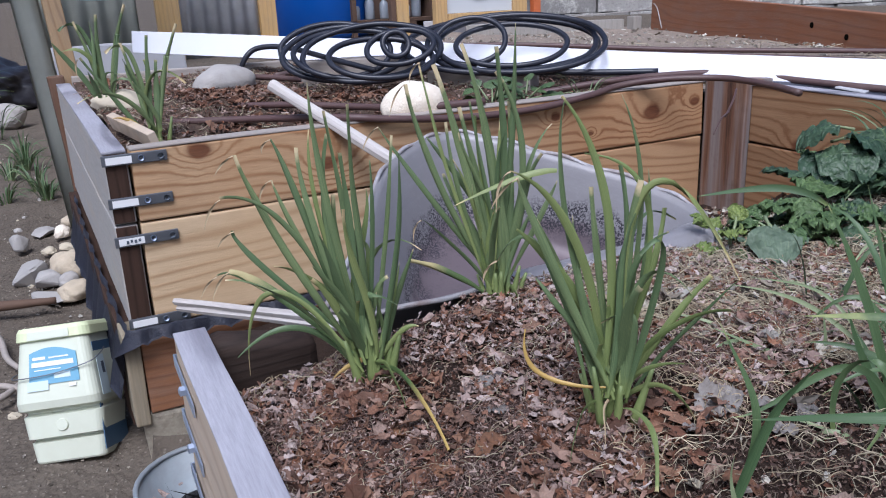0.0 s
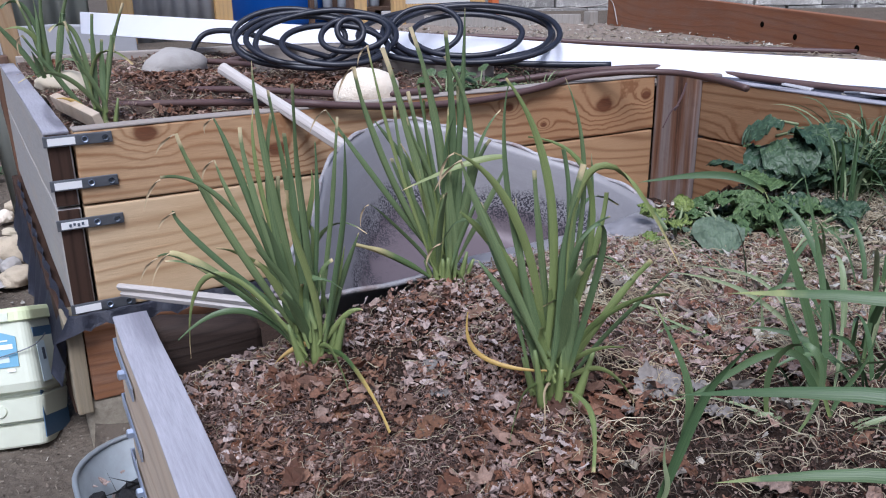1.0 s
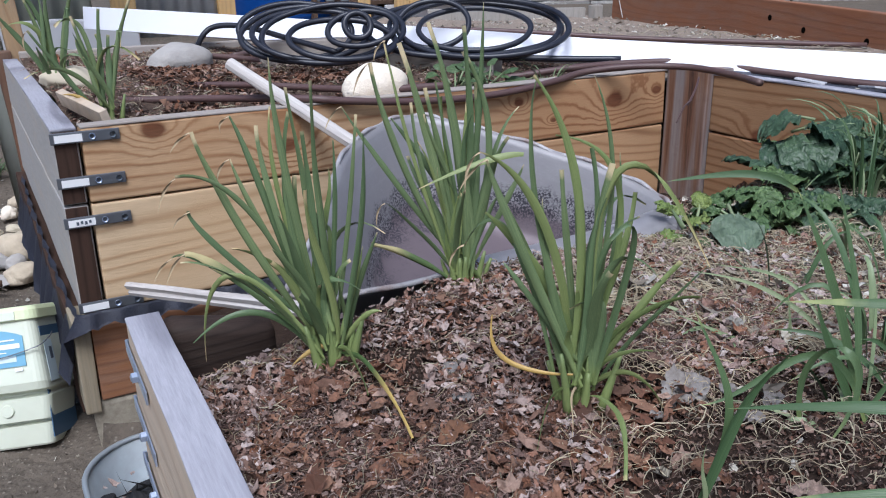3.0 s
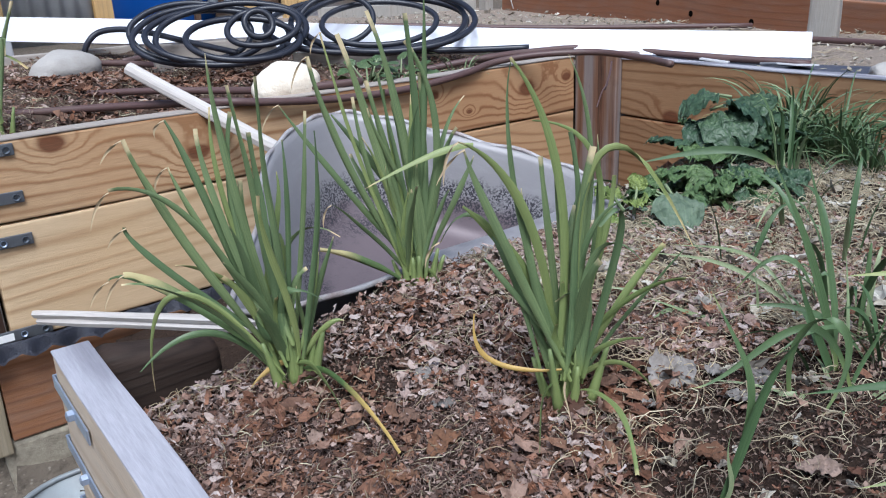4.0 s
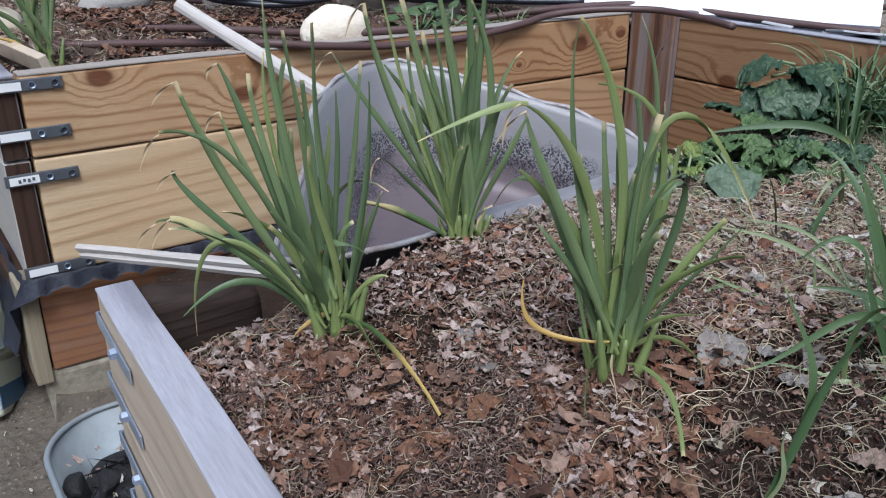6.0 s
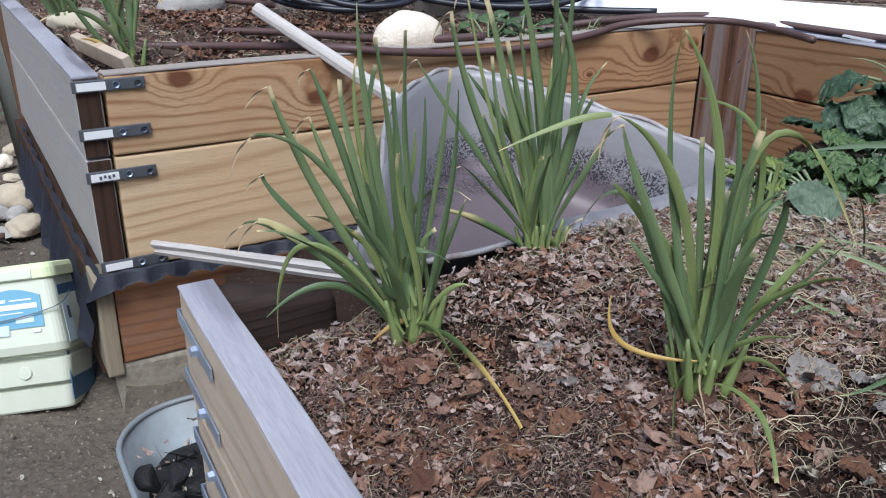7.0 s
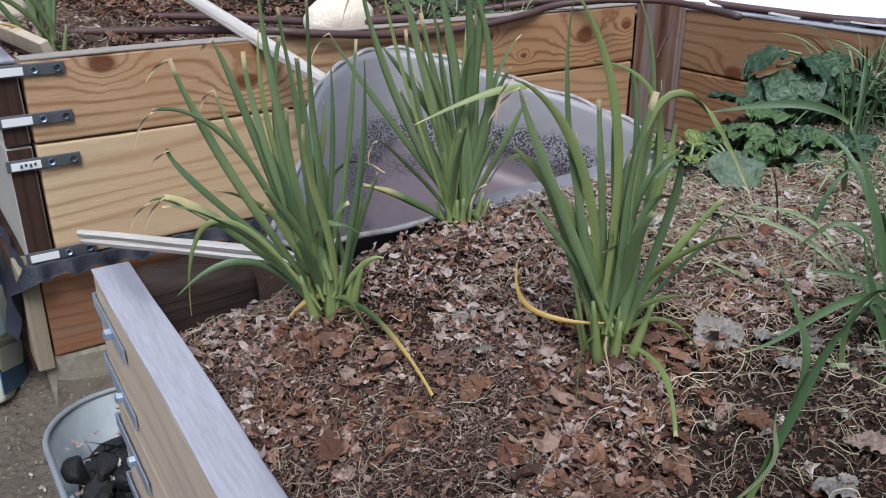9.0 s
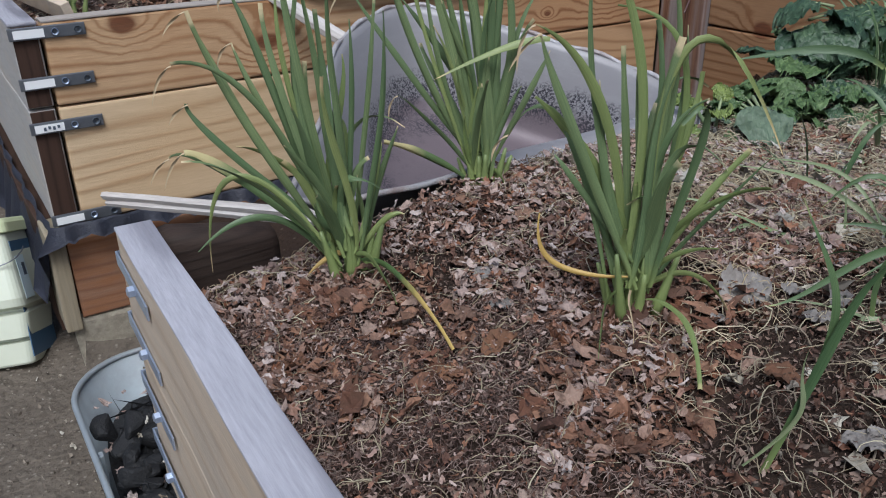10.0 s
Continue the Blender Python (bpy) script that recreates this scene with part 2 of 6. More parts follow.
M_BARREL = plain("blue_plastic_barrel", (0.01, 0.12, 0.55), 0.4, 0.15, 5, 0.05, dirt=0.1)
M_ORANGE = plain("orange_painted_post", (0.5, 0.13, 0.04), 0.5, 0.2, 12, 0.1, dirt=0.2)
M_GLASSY = plain("cloudy_bottle_plastic", (0.27, 0.3, 0.34), 0.3, 0.25, 12, 0.05)
M_PANE = plain("dusty_plastic_pane", (0.55, 0.58, 0.6), 0.35, 0.12, 8, 0.03)
M_SHELF = plain("dark_shelf_wood", (0.1, 0.06, 0.04), 0.8, 0.3, 12, 0.3)
M_TARP = plain("black_tarp", (0.015, 0.015, 0.02), 0.4, 0.3, 20, 0.3)
M_SHEET = plain("grey_sheet", (0.45, 0.45, 0.47), 0.7, 0.1, 6, 0.1)
M_CORR = plain("weathered_fibreglass", (0.55, 0.55, 0.55), 0.55, 0.3, 9, 0.1, dirt=0.5, dirt_color=(0.2, 0.2, 0.18))
M_CORR2 = plain("grey_green_metal_sheet", (0.38, 0.4, 0.36), 0.5, 0.2, 9, 0.1, 0.2, dirt=0.3)
M_CONCRETE = plain("rough_concrete", (0.36, 0.32, 0.25), 0.95, 0.45, 110, 1.0, dirt=0.6, dirt_color=(0.12, 0.1, 0.08))
M_MORTAR = plain("mortar", (0.2, 0.195, 0.19), 0.95, 0.3, 30, 0.8)
M_ROCK_GREY = plain("grey_river_stone", (0.36, 0.34, 0.32), 0.9, 0.22, 30, 0.7, dirt=0.5, dirt_color=(0.24, 0.21, 0.18))
M_ROCK_WHITE = plain("white_quartz_rock", (0.8, 0.72, 0.6), 0.85, 0.15, 30, 1.0, dirt=0.5, dirt_color=(0.6, 0.46, 0.33))
M_ROCK_CREAM = plain("cream_river_stone", (0.5, 0.44, 0.33), 0.85, 0.15, 14, 0.3, dirt=0.2)
M_ROCK_TAN = plain("tan_sandstone", (0.46, 0.39, 0.29), 0.9, 0.3, 30, 0.9, dirt=0.4)
M_ROCK_SLATE = plain("grey_slate", (0.33, 0.315, 0.3), 0.85, 0.25, 20, 0.5)
M_CHAR = plain("black_charcoal", (0.008, 0.008, 0.009), 0.7, 0.4, 40, 0.8)


def barrow_paint():
    """Grey enamel, worn to purple-brown primer on the tray's floor, with a ragged band of dark rust specks round it;
    the purple also climbs the +x side as painted shade.
    """
    n = Nodes("worn_barrow_enamel_with_shade")
    v = n.coord()
    sep = n.tree.nodes.new("ShaderNodeSeparateXYZ")
    n.link(v, sep.inputs[0])
    big, small = n.noise(v, 5.0, 4.0), n.noise(v, 300.0, 3.0, 0.6)
    c = n.mix(big, (0.33, 0.32, 0.33), (0.21, 0.2, 0.21))
    c = n.mix(n.m("MULTIPLY", n.ramp(n.noise(n.stretch(v, 1, 1, 6), 9.0, 4.0, 0.7), (0.5, 0.0), (0.8, 1.0)), 0.4), c, (0.36, 0.355, 0.365))
    depth = n.m("ADD", n.m("MULTIPLY", sep.outputs[2], -1.0), n.m("MULTIPLY", n.m("SUBTRACT", n.noise(v, 11.0, 5.0, 0.65), 0.5), 0.09))
    # carries the purple higher towards +x, painting in that side's shade
    depth = n.m("ADD", depth, n.ramp(sep.outputs[0], (0.12, 0.0), (0.2, 0.016), (0.36, 0.02), (0.52, 0.05)))
    depth = n.m("SUBTRACT", depth, 0.014)
    c = n.mix(n.m("MULTIPLY", n.ramp(depth, (0.125, 0.0), (0.145, 1.0)), 0.92), c, (0.135, 0.103, 0.115))
    ring = n.ramp(depth, (0.085, 0.0), (0.115, 1.0), (0.14, 1.0), (0.165, 0.25))
    specks = n.m("MULTIPLY", n.ramp(small, (0.47, 0.0), (0.52, 1.0)), n.ramp(n.m("MULTIPLY", ring, n.ramp(n.noise(v, 14.0), (0.34, 0.0), (0.52, 1.0))), (0.2, 0.0), (0.7, 1.0)))
    scale = n.m("MULTIPLY", n.ramp(n.noise(v, 120.0, 4.0, 0.75), (0.54, 0.0), (0.62, 1.0)), n.ramp(n.noise(v, 7.0, 4.0), (0.5, 0.0), (0.75, 0.25)))
    c = n.mix(scale, c, (0.42, 0.415, 0.43))
    c = n.mix(specks, c, (0.035, 0.033, 0.042))
    return n.done(c, 0.5, small, 0.15, 0.002, 0.2)


def block_face():
    """Cast concrete block: a grey of its own, pocked, with white plaster and lichen left in ragged patches."""
    n = Nodes("pocked_concrete_block")
    v = n.shift(n.coord(), n.put("ShaderNodeCombineXYZ", 0, {0: n.m("MULTIPLY", n.each(), 40.0), 1: n.m("MULTIPLY", n.each(), 17.0)}))
    c = n.mix(n.each(), (0.25, 0.242, 0.232), (0.46, 0.445, 0.425))
    c = n.mix(n.ramp(n.noise(v, 40.0, 5.0, 0.75), (0.5, 0.0), (0.7, 0.6)), c, (0.16, 0.155, 0.15))
    patch = n.m("MULTIPLY", n.ramp(n.noise(v, 4.0, 6.0, 0.75, 0.4), (0.47, 0.0), (0.6, 1.0)), n.ramp(n.noise(v, 55.0, 4.0, 0.7), (0.4, 0.05), (0.52, 0.9)))
    c = n.mix(patch, c, (0.7, 0.69, 0.66))
    pits = n.noise(v, 140.0, 4.0, 0.8)
    return n.done(c, 0.95, n.m("ADD", pits, n.m("MULTIPLY", patch, 0.5)), 0.9, 0.008, spec=0.15)


def streaked_post():
    """Old rough-sawn post: red-brown wood with grey and black upright streaks."""
    n = Nodes("streaked_post_wood")
    v = n.coord()
    a, b = n.noise(n.stretch(v, 55, 55, 2.2), 1.0, 5.0, 0.7), n.noise(n.stretch(v, 24, 24, 1.1), 1.0, 3.0, 0.6)
    c = n.ramp(a, (0.3, (0.045, 0.026, 0.02)), (0.45, (0.17, 0.085, 0.052)), (0.6, (0.25, 0.15, 0.1)), (0.75, (0.33, 0.25, 0.2)))
    c = n.mix(n.m("MULTIPLY", n.ramp(b, (0.42, 0.0), (0.58, 1.0)), 0.8), c, n.mix(a, (0.14, 0.125, 0.125), (0.4, 0.365, 0.36)))
    c = n.mix(n.ramp(n.noise(v, 14.0, 4.0), (0.55, 0.0), (0.75, 0.5)), c, (0.1, 0.06, 0.045))
    return n.done(c, 0.7, a, 0.6, 0.003, spec=0.3)


M_POST = streaked_post()
M_BLOCK = block_face()
M_BARROW = barrow_paint()
M_RIM = plain("scuffed_grey_rim", (0.4, 0.39, 0.4), 0.5, 0.3, 60, 0.5, 0.2, dirt=0.9, dirt_color=(0.22, 0.13, 0.1))


M_LIP = plain("dull_grey_lip", (0.5, 0.485, 0.51), 0.5, 0.2, 30, 0.2, 0.2, dirt=0.35, dirt_color=(0.2, 0.16, 0.15))


def earth(name, a, b, stones=0.3, scale=9.0):
    n = Nodes(name)
    v = n.coord()
    c = n.mix(n.noise(v, scale, 6.0, 0.65), a, b)
    c = n.mix(n.m("MULTIPLY", n.ramp(n.noise(v, scale * 9, 4.0, 0.7), (0.5, 0.0), (0.72, 1.0)), 0.6), c, tuple(q * 0.4 for q in a))
    peb = n.voronoi(v, 70.0)
    c = n.mix(n.m("MULTIPLY", n.ramp(peb, (0.12, 1.0), (0.22, 0.0)), stones), c, (0.42, 0.38, 0.32))
    h = n.m("ADD", n.noise(v, scale * 5, 6.0, 0.7), n.m("MULTIPLY", peb, -0.4))
    return n.done(c, 0.95, h, 0.9, 0.012, spec=0.15)


M_PATH = earth("packed_earth", (0.085, 0.069, 0.055), (0.19, 0.16, 0.128), 0.35, 7.0)
# dark soil, made darker still for the shade between leaf flakes
M_MULCHSOIL = earth("dark_mulch_soil", (0.028, 0.018, 0.014), (0.06, 0.04, 0.03), 0.15, 16.0)
M_BEDSOIL = earth("bed_soil", (0.075, 0.05, 0.038), (0.15, 0.105, 0.078), 0.2, 14.0)
M_GRAVELSOIL = earth("gravelly_soil", (0.26, 0.21, 0.17), (0.36, 0.3, 0.25), 0.5, 12.0)
M_LEAF = litter("dead_leaf_litter", (0.07, 0.036, 0.028), (0.42, 0.3, 0.255), (0.2, 0.095, 0.06), (0.56, 0.45, 0.4), (0.11, 0.055, 0.04), (0.34, 0.215, 0.17), (0.25, 0.105, 0.055), (0.47, 0.355, 0.31), (0.085, 0.045, 0.036), (0.3, 0.15, 0.09), drift=0.8, fleck=0.5)
M_RUST = litter("rust_leaf_litter", (0.1, 0.044, 0.028), (0.2, 0.085, 0.045), (0.065, 0.034, 0.026), (0.3, 0.165, 0.105), (0.14, 0.06, 0.038), (0.4, 0.28, 0.22), drift=0.85, fleck=0.6)
M_LEAFGREY = litter("bleached_leaf_litter", (0.35, 0.31, 0.25), (0.56, 0.52, 0.43), (0.17, 0.14, 0.105), (0.46, 0.42, 0.34), (0.63, 0.6, 0.53), (0.33, 0.32, 0.29), (0.19, 0.155, 0.12))
M_LEAFDIM = litter("faded_leaf_litter", (0.38, 0.28, 0.25), (0.5, 0.41, 0.375), (0.24, 0.155, 0.13), (0.58, 0.5, 0.47), (0.3, 0.22, 0.19), fleck=0.45)
M_STRAW = litter("straw_and_roots", (0.17, 0.125, 0.08), (0.4, 0.35, 0.24), (0.24, 0.185, 0.12), (0.53, 0.48, 0.34), (0.11, 0.08, 0.054), fleck=0.2)
M_ROOT = litter("dark_rootlets", (0.045, 0.026, 0.022), (0.16, 0.1, 0.085), (0.07, 0.04, 0.034), (0.34, 0.26, 0.22), (0.06, 0.036, 0.03), (0.12, 0.07, 0.055), fleck=0.2)
M_BROWNROOT = litter("brown_roots", (0.09, 0.066, 0.048), (0.19, 0.145, 0.1), (0.05, 0.036, 0.028), (0.32, 0.265, 0.2), (0.08, 0.056, 0.04), fleck=0.2)
M_CLOD = litter("soil_crumbs", (0.1, 0.08, 0.062), (0.2, 0.165, 0.13), (0.06, 0.047, 0.037), (0.3, 0.26, 0.21), (0.14, 0.112, 0.088), fleck=0.2)
M_CRUMB = litter("mulch_crumbs", (0.025, 0.015, 0.012), (0.17, 0.095, 0.07), (0.05, 0.029, 0.024), (0.36, 0.27, 0.22), (0.12, 0.048, 0.028), (0.035, 0.021, 0.018), (0.24, 0.16, 0.125))
M_LEEK = green("leek_blade", (0.094, 0.152, 0.07), (0.215, 0.275, 0.122), tip=(0.6, 0.5, 0.3), ribs=50.0, rough=0.44)
M_LEEKPALE = green("yellowing_blade", (0.17, 0.235, 0.08), (0.27, 0.315, 0.12), tip=(0.6, 0.48, 0.26), ribs=40.0)
M_YELLOW = green("yellow_blade", (0.5, 0.33, 0.09), (0.58, 0.42, 0.17), ribs=30.0)
M_DRY = green("dry_blade", (0.6, 0.48, 0.3), (0.5, 0.38, 0.24), rough=0.7, ribs=30.0)
M_GRASS = green("grass_blade", (0.062, 0.118, 0.05), (0.115, 0.175, 0.075), tip=(0.3, 0.33, 0.13), ribs=40.0)
M_GRASSPALE = green("pale_grass_blade", (0.19, 0.26, 0.13), (0.3, 0.34, 0.19), ribs=30.0)
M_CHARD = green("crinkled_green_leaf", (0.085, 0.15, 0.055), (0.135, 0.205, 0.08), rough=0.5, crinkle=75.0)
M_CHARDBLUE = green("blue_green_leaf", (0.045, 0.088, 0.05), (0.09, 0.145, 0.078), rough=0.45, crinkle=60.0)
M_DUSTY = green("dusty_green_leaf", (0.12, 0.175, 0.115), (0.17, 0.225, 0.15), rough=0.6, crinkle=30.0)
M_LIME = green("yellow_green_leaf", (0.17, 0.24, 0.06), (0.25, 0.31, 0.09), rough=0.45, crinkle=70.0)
M_WEED = green("small_weed_leaf", (0.07, 0.12, 0.05), (0.11, 0.16, 0.07))
M_BIGBROWN = litter("brown_dead_leaf", (0.19, 0.105, 0.07), (0.33, 0.21, 0.15), (0.42, 0.32, 0.27), (0.15, 0.085, 0.06), each=True, fleck=0.6)
M_BIGPALE = litter("bleached_dead_leaf", (0.2, 0.19, 0.182), (0.3, 0.275, 0.255), each=True, fleck=0.5)
M_BIGRUST = litter("rust_dead_leaf", (0.13, 0.062, 0.036), (0.24, 0.12, 0.065), each=True, fleck=0.6)
M_TREATED = wood("treated_block_wood", (0.34, 0.28, 0.19), (0.2, 0.16, 0.1), axis="z", grain=420, weather=0.3, grey=(0.34, 0.31, 0.25))
M_FADE = green("fading_blade", (0.1, 0.17, 0.06), (0.14, 0.2, 0.07), ribs=30.0, fade=(0.52, 0.37, 0.12))
M_SUNNED = green("sun_scorched_blade", (0.09, 0.15, 0.055), (0.15, 0.2, 0.08), ribs=40.0, fade=(0.46, 0.4, 0.2))
M_TUFT = litter("pale_straw", (0.5, 0.42, 0.28), (0.38, 0.3, 0.19), (0.58, 0.5, 0.36), fleck=0.1)


# ---- building helpers ----
def mesh(name, bm, material, smooth=False):
    me = bpy.data.meshes.new(name)
    bm.to_mesh(me)
    bm.free()
    for mat in material if isinstance(material, (list, tuple)) else [material]:
        me.materials.append(mat)
    if smooth:
        me.polygons.foreach_set("use_smooth", [True] * len(me.polygons))
    return me


def part(name, bm, material, parent, label="", smooth=False, at=None):
    ob = new(name, mesh(name, bm, material, smooth) if isinstance(bm, bmesh.types.BMesh) else bm)
    ob.parent = parent
    if at is not None:
        ob.matrix_basis = at
    return tagged(ob, label)


def thing(name, label, category, at=None, group="", kind=""):
    ob = new(name)
    ob.empty_display_size = 0.05
    if at is not None:
        ob.matrix_basis = at
    return tagged(ob, label, category, group, kind)


def solid(name, bm, material, label, category, smooth=False, at=None, group="", kind=""):
    ob = new(name, mesh(name, bm, material, smooth))
    if at is not None:
        ob.matrix_basis = at
    return tagged(ob, label, category, group, kind)


def box(x0, x1, y0, y1, z0, z1, bevel=0.003, cuts=0, rough=0.0, seed=0, bm=None):
    """A sawn block with eased edges and, with cuts, slightly uneven faces."""
    own = bmesh.new()
    bmesh.ops.create_cube(own, size=1.0)
    size = (x1 - x0, y1 - y0, z1 - z0)
    if cuts:
        k = max(range(3), key=lambda i: size[i])
        edges = [e for e in own.edges if abs((e.verts[0].co - e.verts[1].co)[k]) > 0.5]
        bmesh.ops.subdivide_edges(own, edges=edges, cuts=cuts, use_grid_fill=True)
    for v in own.verts:
        v.co = Vector(((v.co.x + 0.5) * size[0] + x0, (v.co.y + 0.5) * size[1] + y0, (v.co.z + 0.5) * size[2] + z0))
    if bevel > 0:
        sharp = [e for e in own.edges if len(e.link_faces) == 2 and e.calc_face_angle(0) > 0.5]
        bmesh.ops.bevel(own, geom=sharp, offset=bevel, segments=2, affect="EDGES", profile=0.6)
    if rough:
        for v in own.verts:
            v.co += Vector([noise.noise(v.co * 6 + Vector((seed + 9 * i, 3, i))) * rough for i in range(3)])
    if bm is None:
        return own
    me = bpy.data.meshes.new("tmp")
    own.to_mesh(me)
    own.free()
    bm.from_mesh(me)
    bpy.data.meshes.remove(me)
    return bm


def spin(profile, steps=40, bm=None, centre=(0, 0), sx=1.0, sy=1.0, cap=False):
    """A turned body from (radius, height) pairs; sx, sy make it oval."""
    bm = bm or bmesh.new()
    rings = []
    for r, z in profile:
        rings.append([bm.verts.new((centre[0] + sx * r * math.cos(2 * math.pi * i / steps), centre[1] + sy * r * math.sin(2 * math.pi * i / steps), z)) for i in range(steps)])
    for a, b in zip(rings, rings[1:]):
        for i in range(steps):
            bm.faces.new((a[i], a[(i + 1) % steps], b[(i + 1) % steps], b[i]))
    if cap:
        bm.faces.new(rings[-1])
        bm.faces.new(rings[0][::-1])
    return bm


def tube(points, radius, sides=10, bm=None, taper=None, closed=False):
    """A round tube along a line of points."""
    bm = bm or bmesh.new()
    pts = [Vector(p) for p in points]
    rings, n = [], len(pts)
    side = None
    for i, p in enumerate(pts):
        d = (pts[(i + 1) % n] - pts[i - 1]) if closed else pts[min(i + 1, n - 1)] - pts[max(i - 1, 0)]
        d.normalize()
        if side is None:
            side = d.orthogonal().normalized()
        side = (side - d * side.dot(d)).normalized()
        up = d.cross(side)
        r = radius * (taper(i / (n - 1)) if taper else 1.0)
        rings.append([bm.verts.new(p + (side * math.cos(2 * math.pi * k / sides) + up * math.sin(2 * math.pi * k / sides)) * r) for k in range(sides)])
    for a, b in zip(rings, rings[1:] + ([rings[0]] if closed else [])):
        for k in range(sides):
            bm.faces.new((a[k], a[(k + 1) % sides], b[(k + 1) % sides], b[k]))
    if not closed:
        bm.faces.new(rings[0][::-1])
        bm.faces.new(rings[-1])
    return bm


def glide(points, steps=12):
    """A smooth line through points."""
    p = [Vector(q) for q in points]
    p = [2 * p[0] - p[1]] + p + [2 * p[-1] - p[-2]]
    out = []
    for a, b, c, d in zip(p, p[1:], p[2:], p[3:]):
        for i in range(steps):
            t = i / steps
            out.append(0.5 * (2 * b + (c - a) * t + (2 * a - 5 * b + 4 * c - d) * t * t + (3 * b - a - 3 * c + d) * t ** 3))
    return out + [p[-2]]


def blade(p0, p1, p2, width, fold=0.25, segs=12, twist=0.0, across=None, blunt=0.0, bm=None, wave=0.0, p15=None, base=0.75, taper=1.7):
    """A strap leaf on a bent line, keeled along its middle, with UVs across and along it."""
    bm = bm or bmesh.new()
    uv = bm.loops.layers.uv.verify()
    p0, p1, p2 = Vector(p0), Vector(p1), Vector(p2)
    rows = []
    for i in range(segs + 1):
        t = i / segs
        if p15 is None:
            c = p0 * (1 - t) ** 2 + p1 * 2 * t * (1 - t) + p2 * t * t
            d = (p1 - p0) * (1 - t) + (p2 - p1) * t
        else:
            q = Vector(p15)
            c = p0 * (1 - t) ** 3 + p1 * 3 * t * (1 - t) ** 2 + q * 3 * t * t * (1 - t) + p2 * t ** 3
            d = (p1 - p0) * (1 - t) ** 2 + (q - p1) * 2 * t * (1 - t) + (p2 - q) * t * t
        d = d.normalized() if d.length > 1e-6 else Vector((0, 0, 1))
        a = Vector(across) if across is not None else Vector((1, 0, 0))
        a = (a - d * a.dot(d)).normalized()
        if twist:
            a = Matrix.Rotation(twist * t, 3, d) @ a
        nrm = d.cross(a)
        w = width * 0.5 * (base + (1 - base) * min(1, t * 4)) * max(blunt, min(1.0, (1.0 - t) * taper) ** 0.7)
        k = nrm * (math.sin(t * 9 + width * 900) * wave)
        rows.append((bm.verts.new(c - a * w + nrm * w * fold * 2 + k), bm.verts.new(c + k), bm.verts.new(c + a * w + nrm * w * fold * 2 + k), t))
    for r, s in zip(rows, rows[1:]):
        for j in (0, 1):
            f = bm.faces.new((r[j], r[j + 1], s[j + 1], s[j]))
            f.smooth = True
            for loop, q in zip(f.loops, ((j * 0.5, r[3]), (j * 0.5 + 0.5, r[3]), (j * 0.5 + 0.5, s[3]), (j * 0.5, s[3]))):
                loop[uv].uv = q
    return bm


def broadleaf(length, width, cup, curl, ruffle, seed, bm=None, nu=16, nv=14, torn=0.0):
    """A broad blistered leaf along +x from its stalk, its rim waved and its tip turned down; torn: how ragged its rim is."""
    bm = bm or bmesh.new()
    uv = bm.loops.layers.uv.verify()
    rnd = random.Random(seed)
    ph = rnd.random() * 9
    grid = []
    for i in range(nu + 1):
        t = i / nu
        half = width * 0.5 * (math.sin(math.pi * min(1, t ** 0.85 * 0.96 + 0.03)) ** 0.5)
        left, right = [1 - torn * (0.5 + 0.9 * noise.noise((t * 9, side + ph, seed))) for side in (3.0, 8.0)]
        row = []
        for j in range(nv + 1):
            s = j / nv * 2 - 1
            s *= left if s < 0 else right
            bendy = curl * t
            x = length * (math.sin(bendy) / curl if curl > 0.05 else t)
            z = -length * (1 - math.cos(bendy)) / max(curl, 0.05)
            z += cup * (abs(s) ** 1.6) * half + ruffle * (0.35 * math.sin(t * 12 + s * 2 + ph) * s * s + 0.9 * noise.noise((t * 7 + ph, s * 5, seed)) + 0.6 * noise.noise((t * 14 + ph, s * 11, seed)))
            row.append(bm.verts.new((x, s * half * (1 + 0.03 * math.sin(t * 13 + ph)), z)))
        grid.append(row)
    for i in range(nu):
        for j in range(nv):
            f = bm.faces.new((grid[i][j], grid[i + 1][j], grid[i + 1][j + 1], grid[i][j + 1]))
            f.smooth = True
            for loop, (a, b) in zip(f.loops, ((i, j), (i + 1, j), (i + 1, j + 1), (i, j + 1))):
                loop[uv].uv = (b / nv, a / nu)
    return bm


def stone_mesh(name, sx, sy, sz, seed, material, lumps=0.25, flat=1.0):
    bm = bmesh.new()
    bmesh.ops.create_icosphere(bm, subdivisions=4, radius=1.0)
    for v in bm.verts:
        n1 = noise.noise(v.co * 1.3 + Vector((seed * 3.1, 0, 0)))
        n2 = noise.noise(v.co * 3.5 + Vector((0, seed * 1.7, 0)))
        n3 = noise.noise(v.co * 9.0 + Vector((0, 0, seed)))
        v.co *= 1 + lumps * n1 + lumps * 0.35 * n2 + lumps * 0.12 * n3
        v.co = Vector((v.co.x * sx, v.co.y * sy, v.co.z * sz))
        if v.co.z < -0.5 * sz:
            v.co.z = -0.5 * sz
    return mesh(name, bm, material, True)


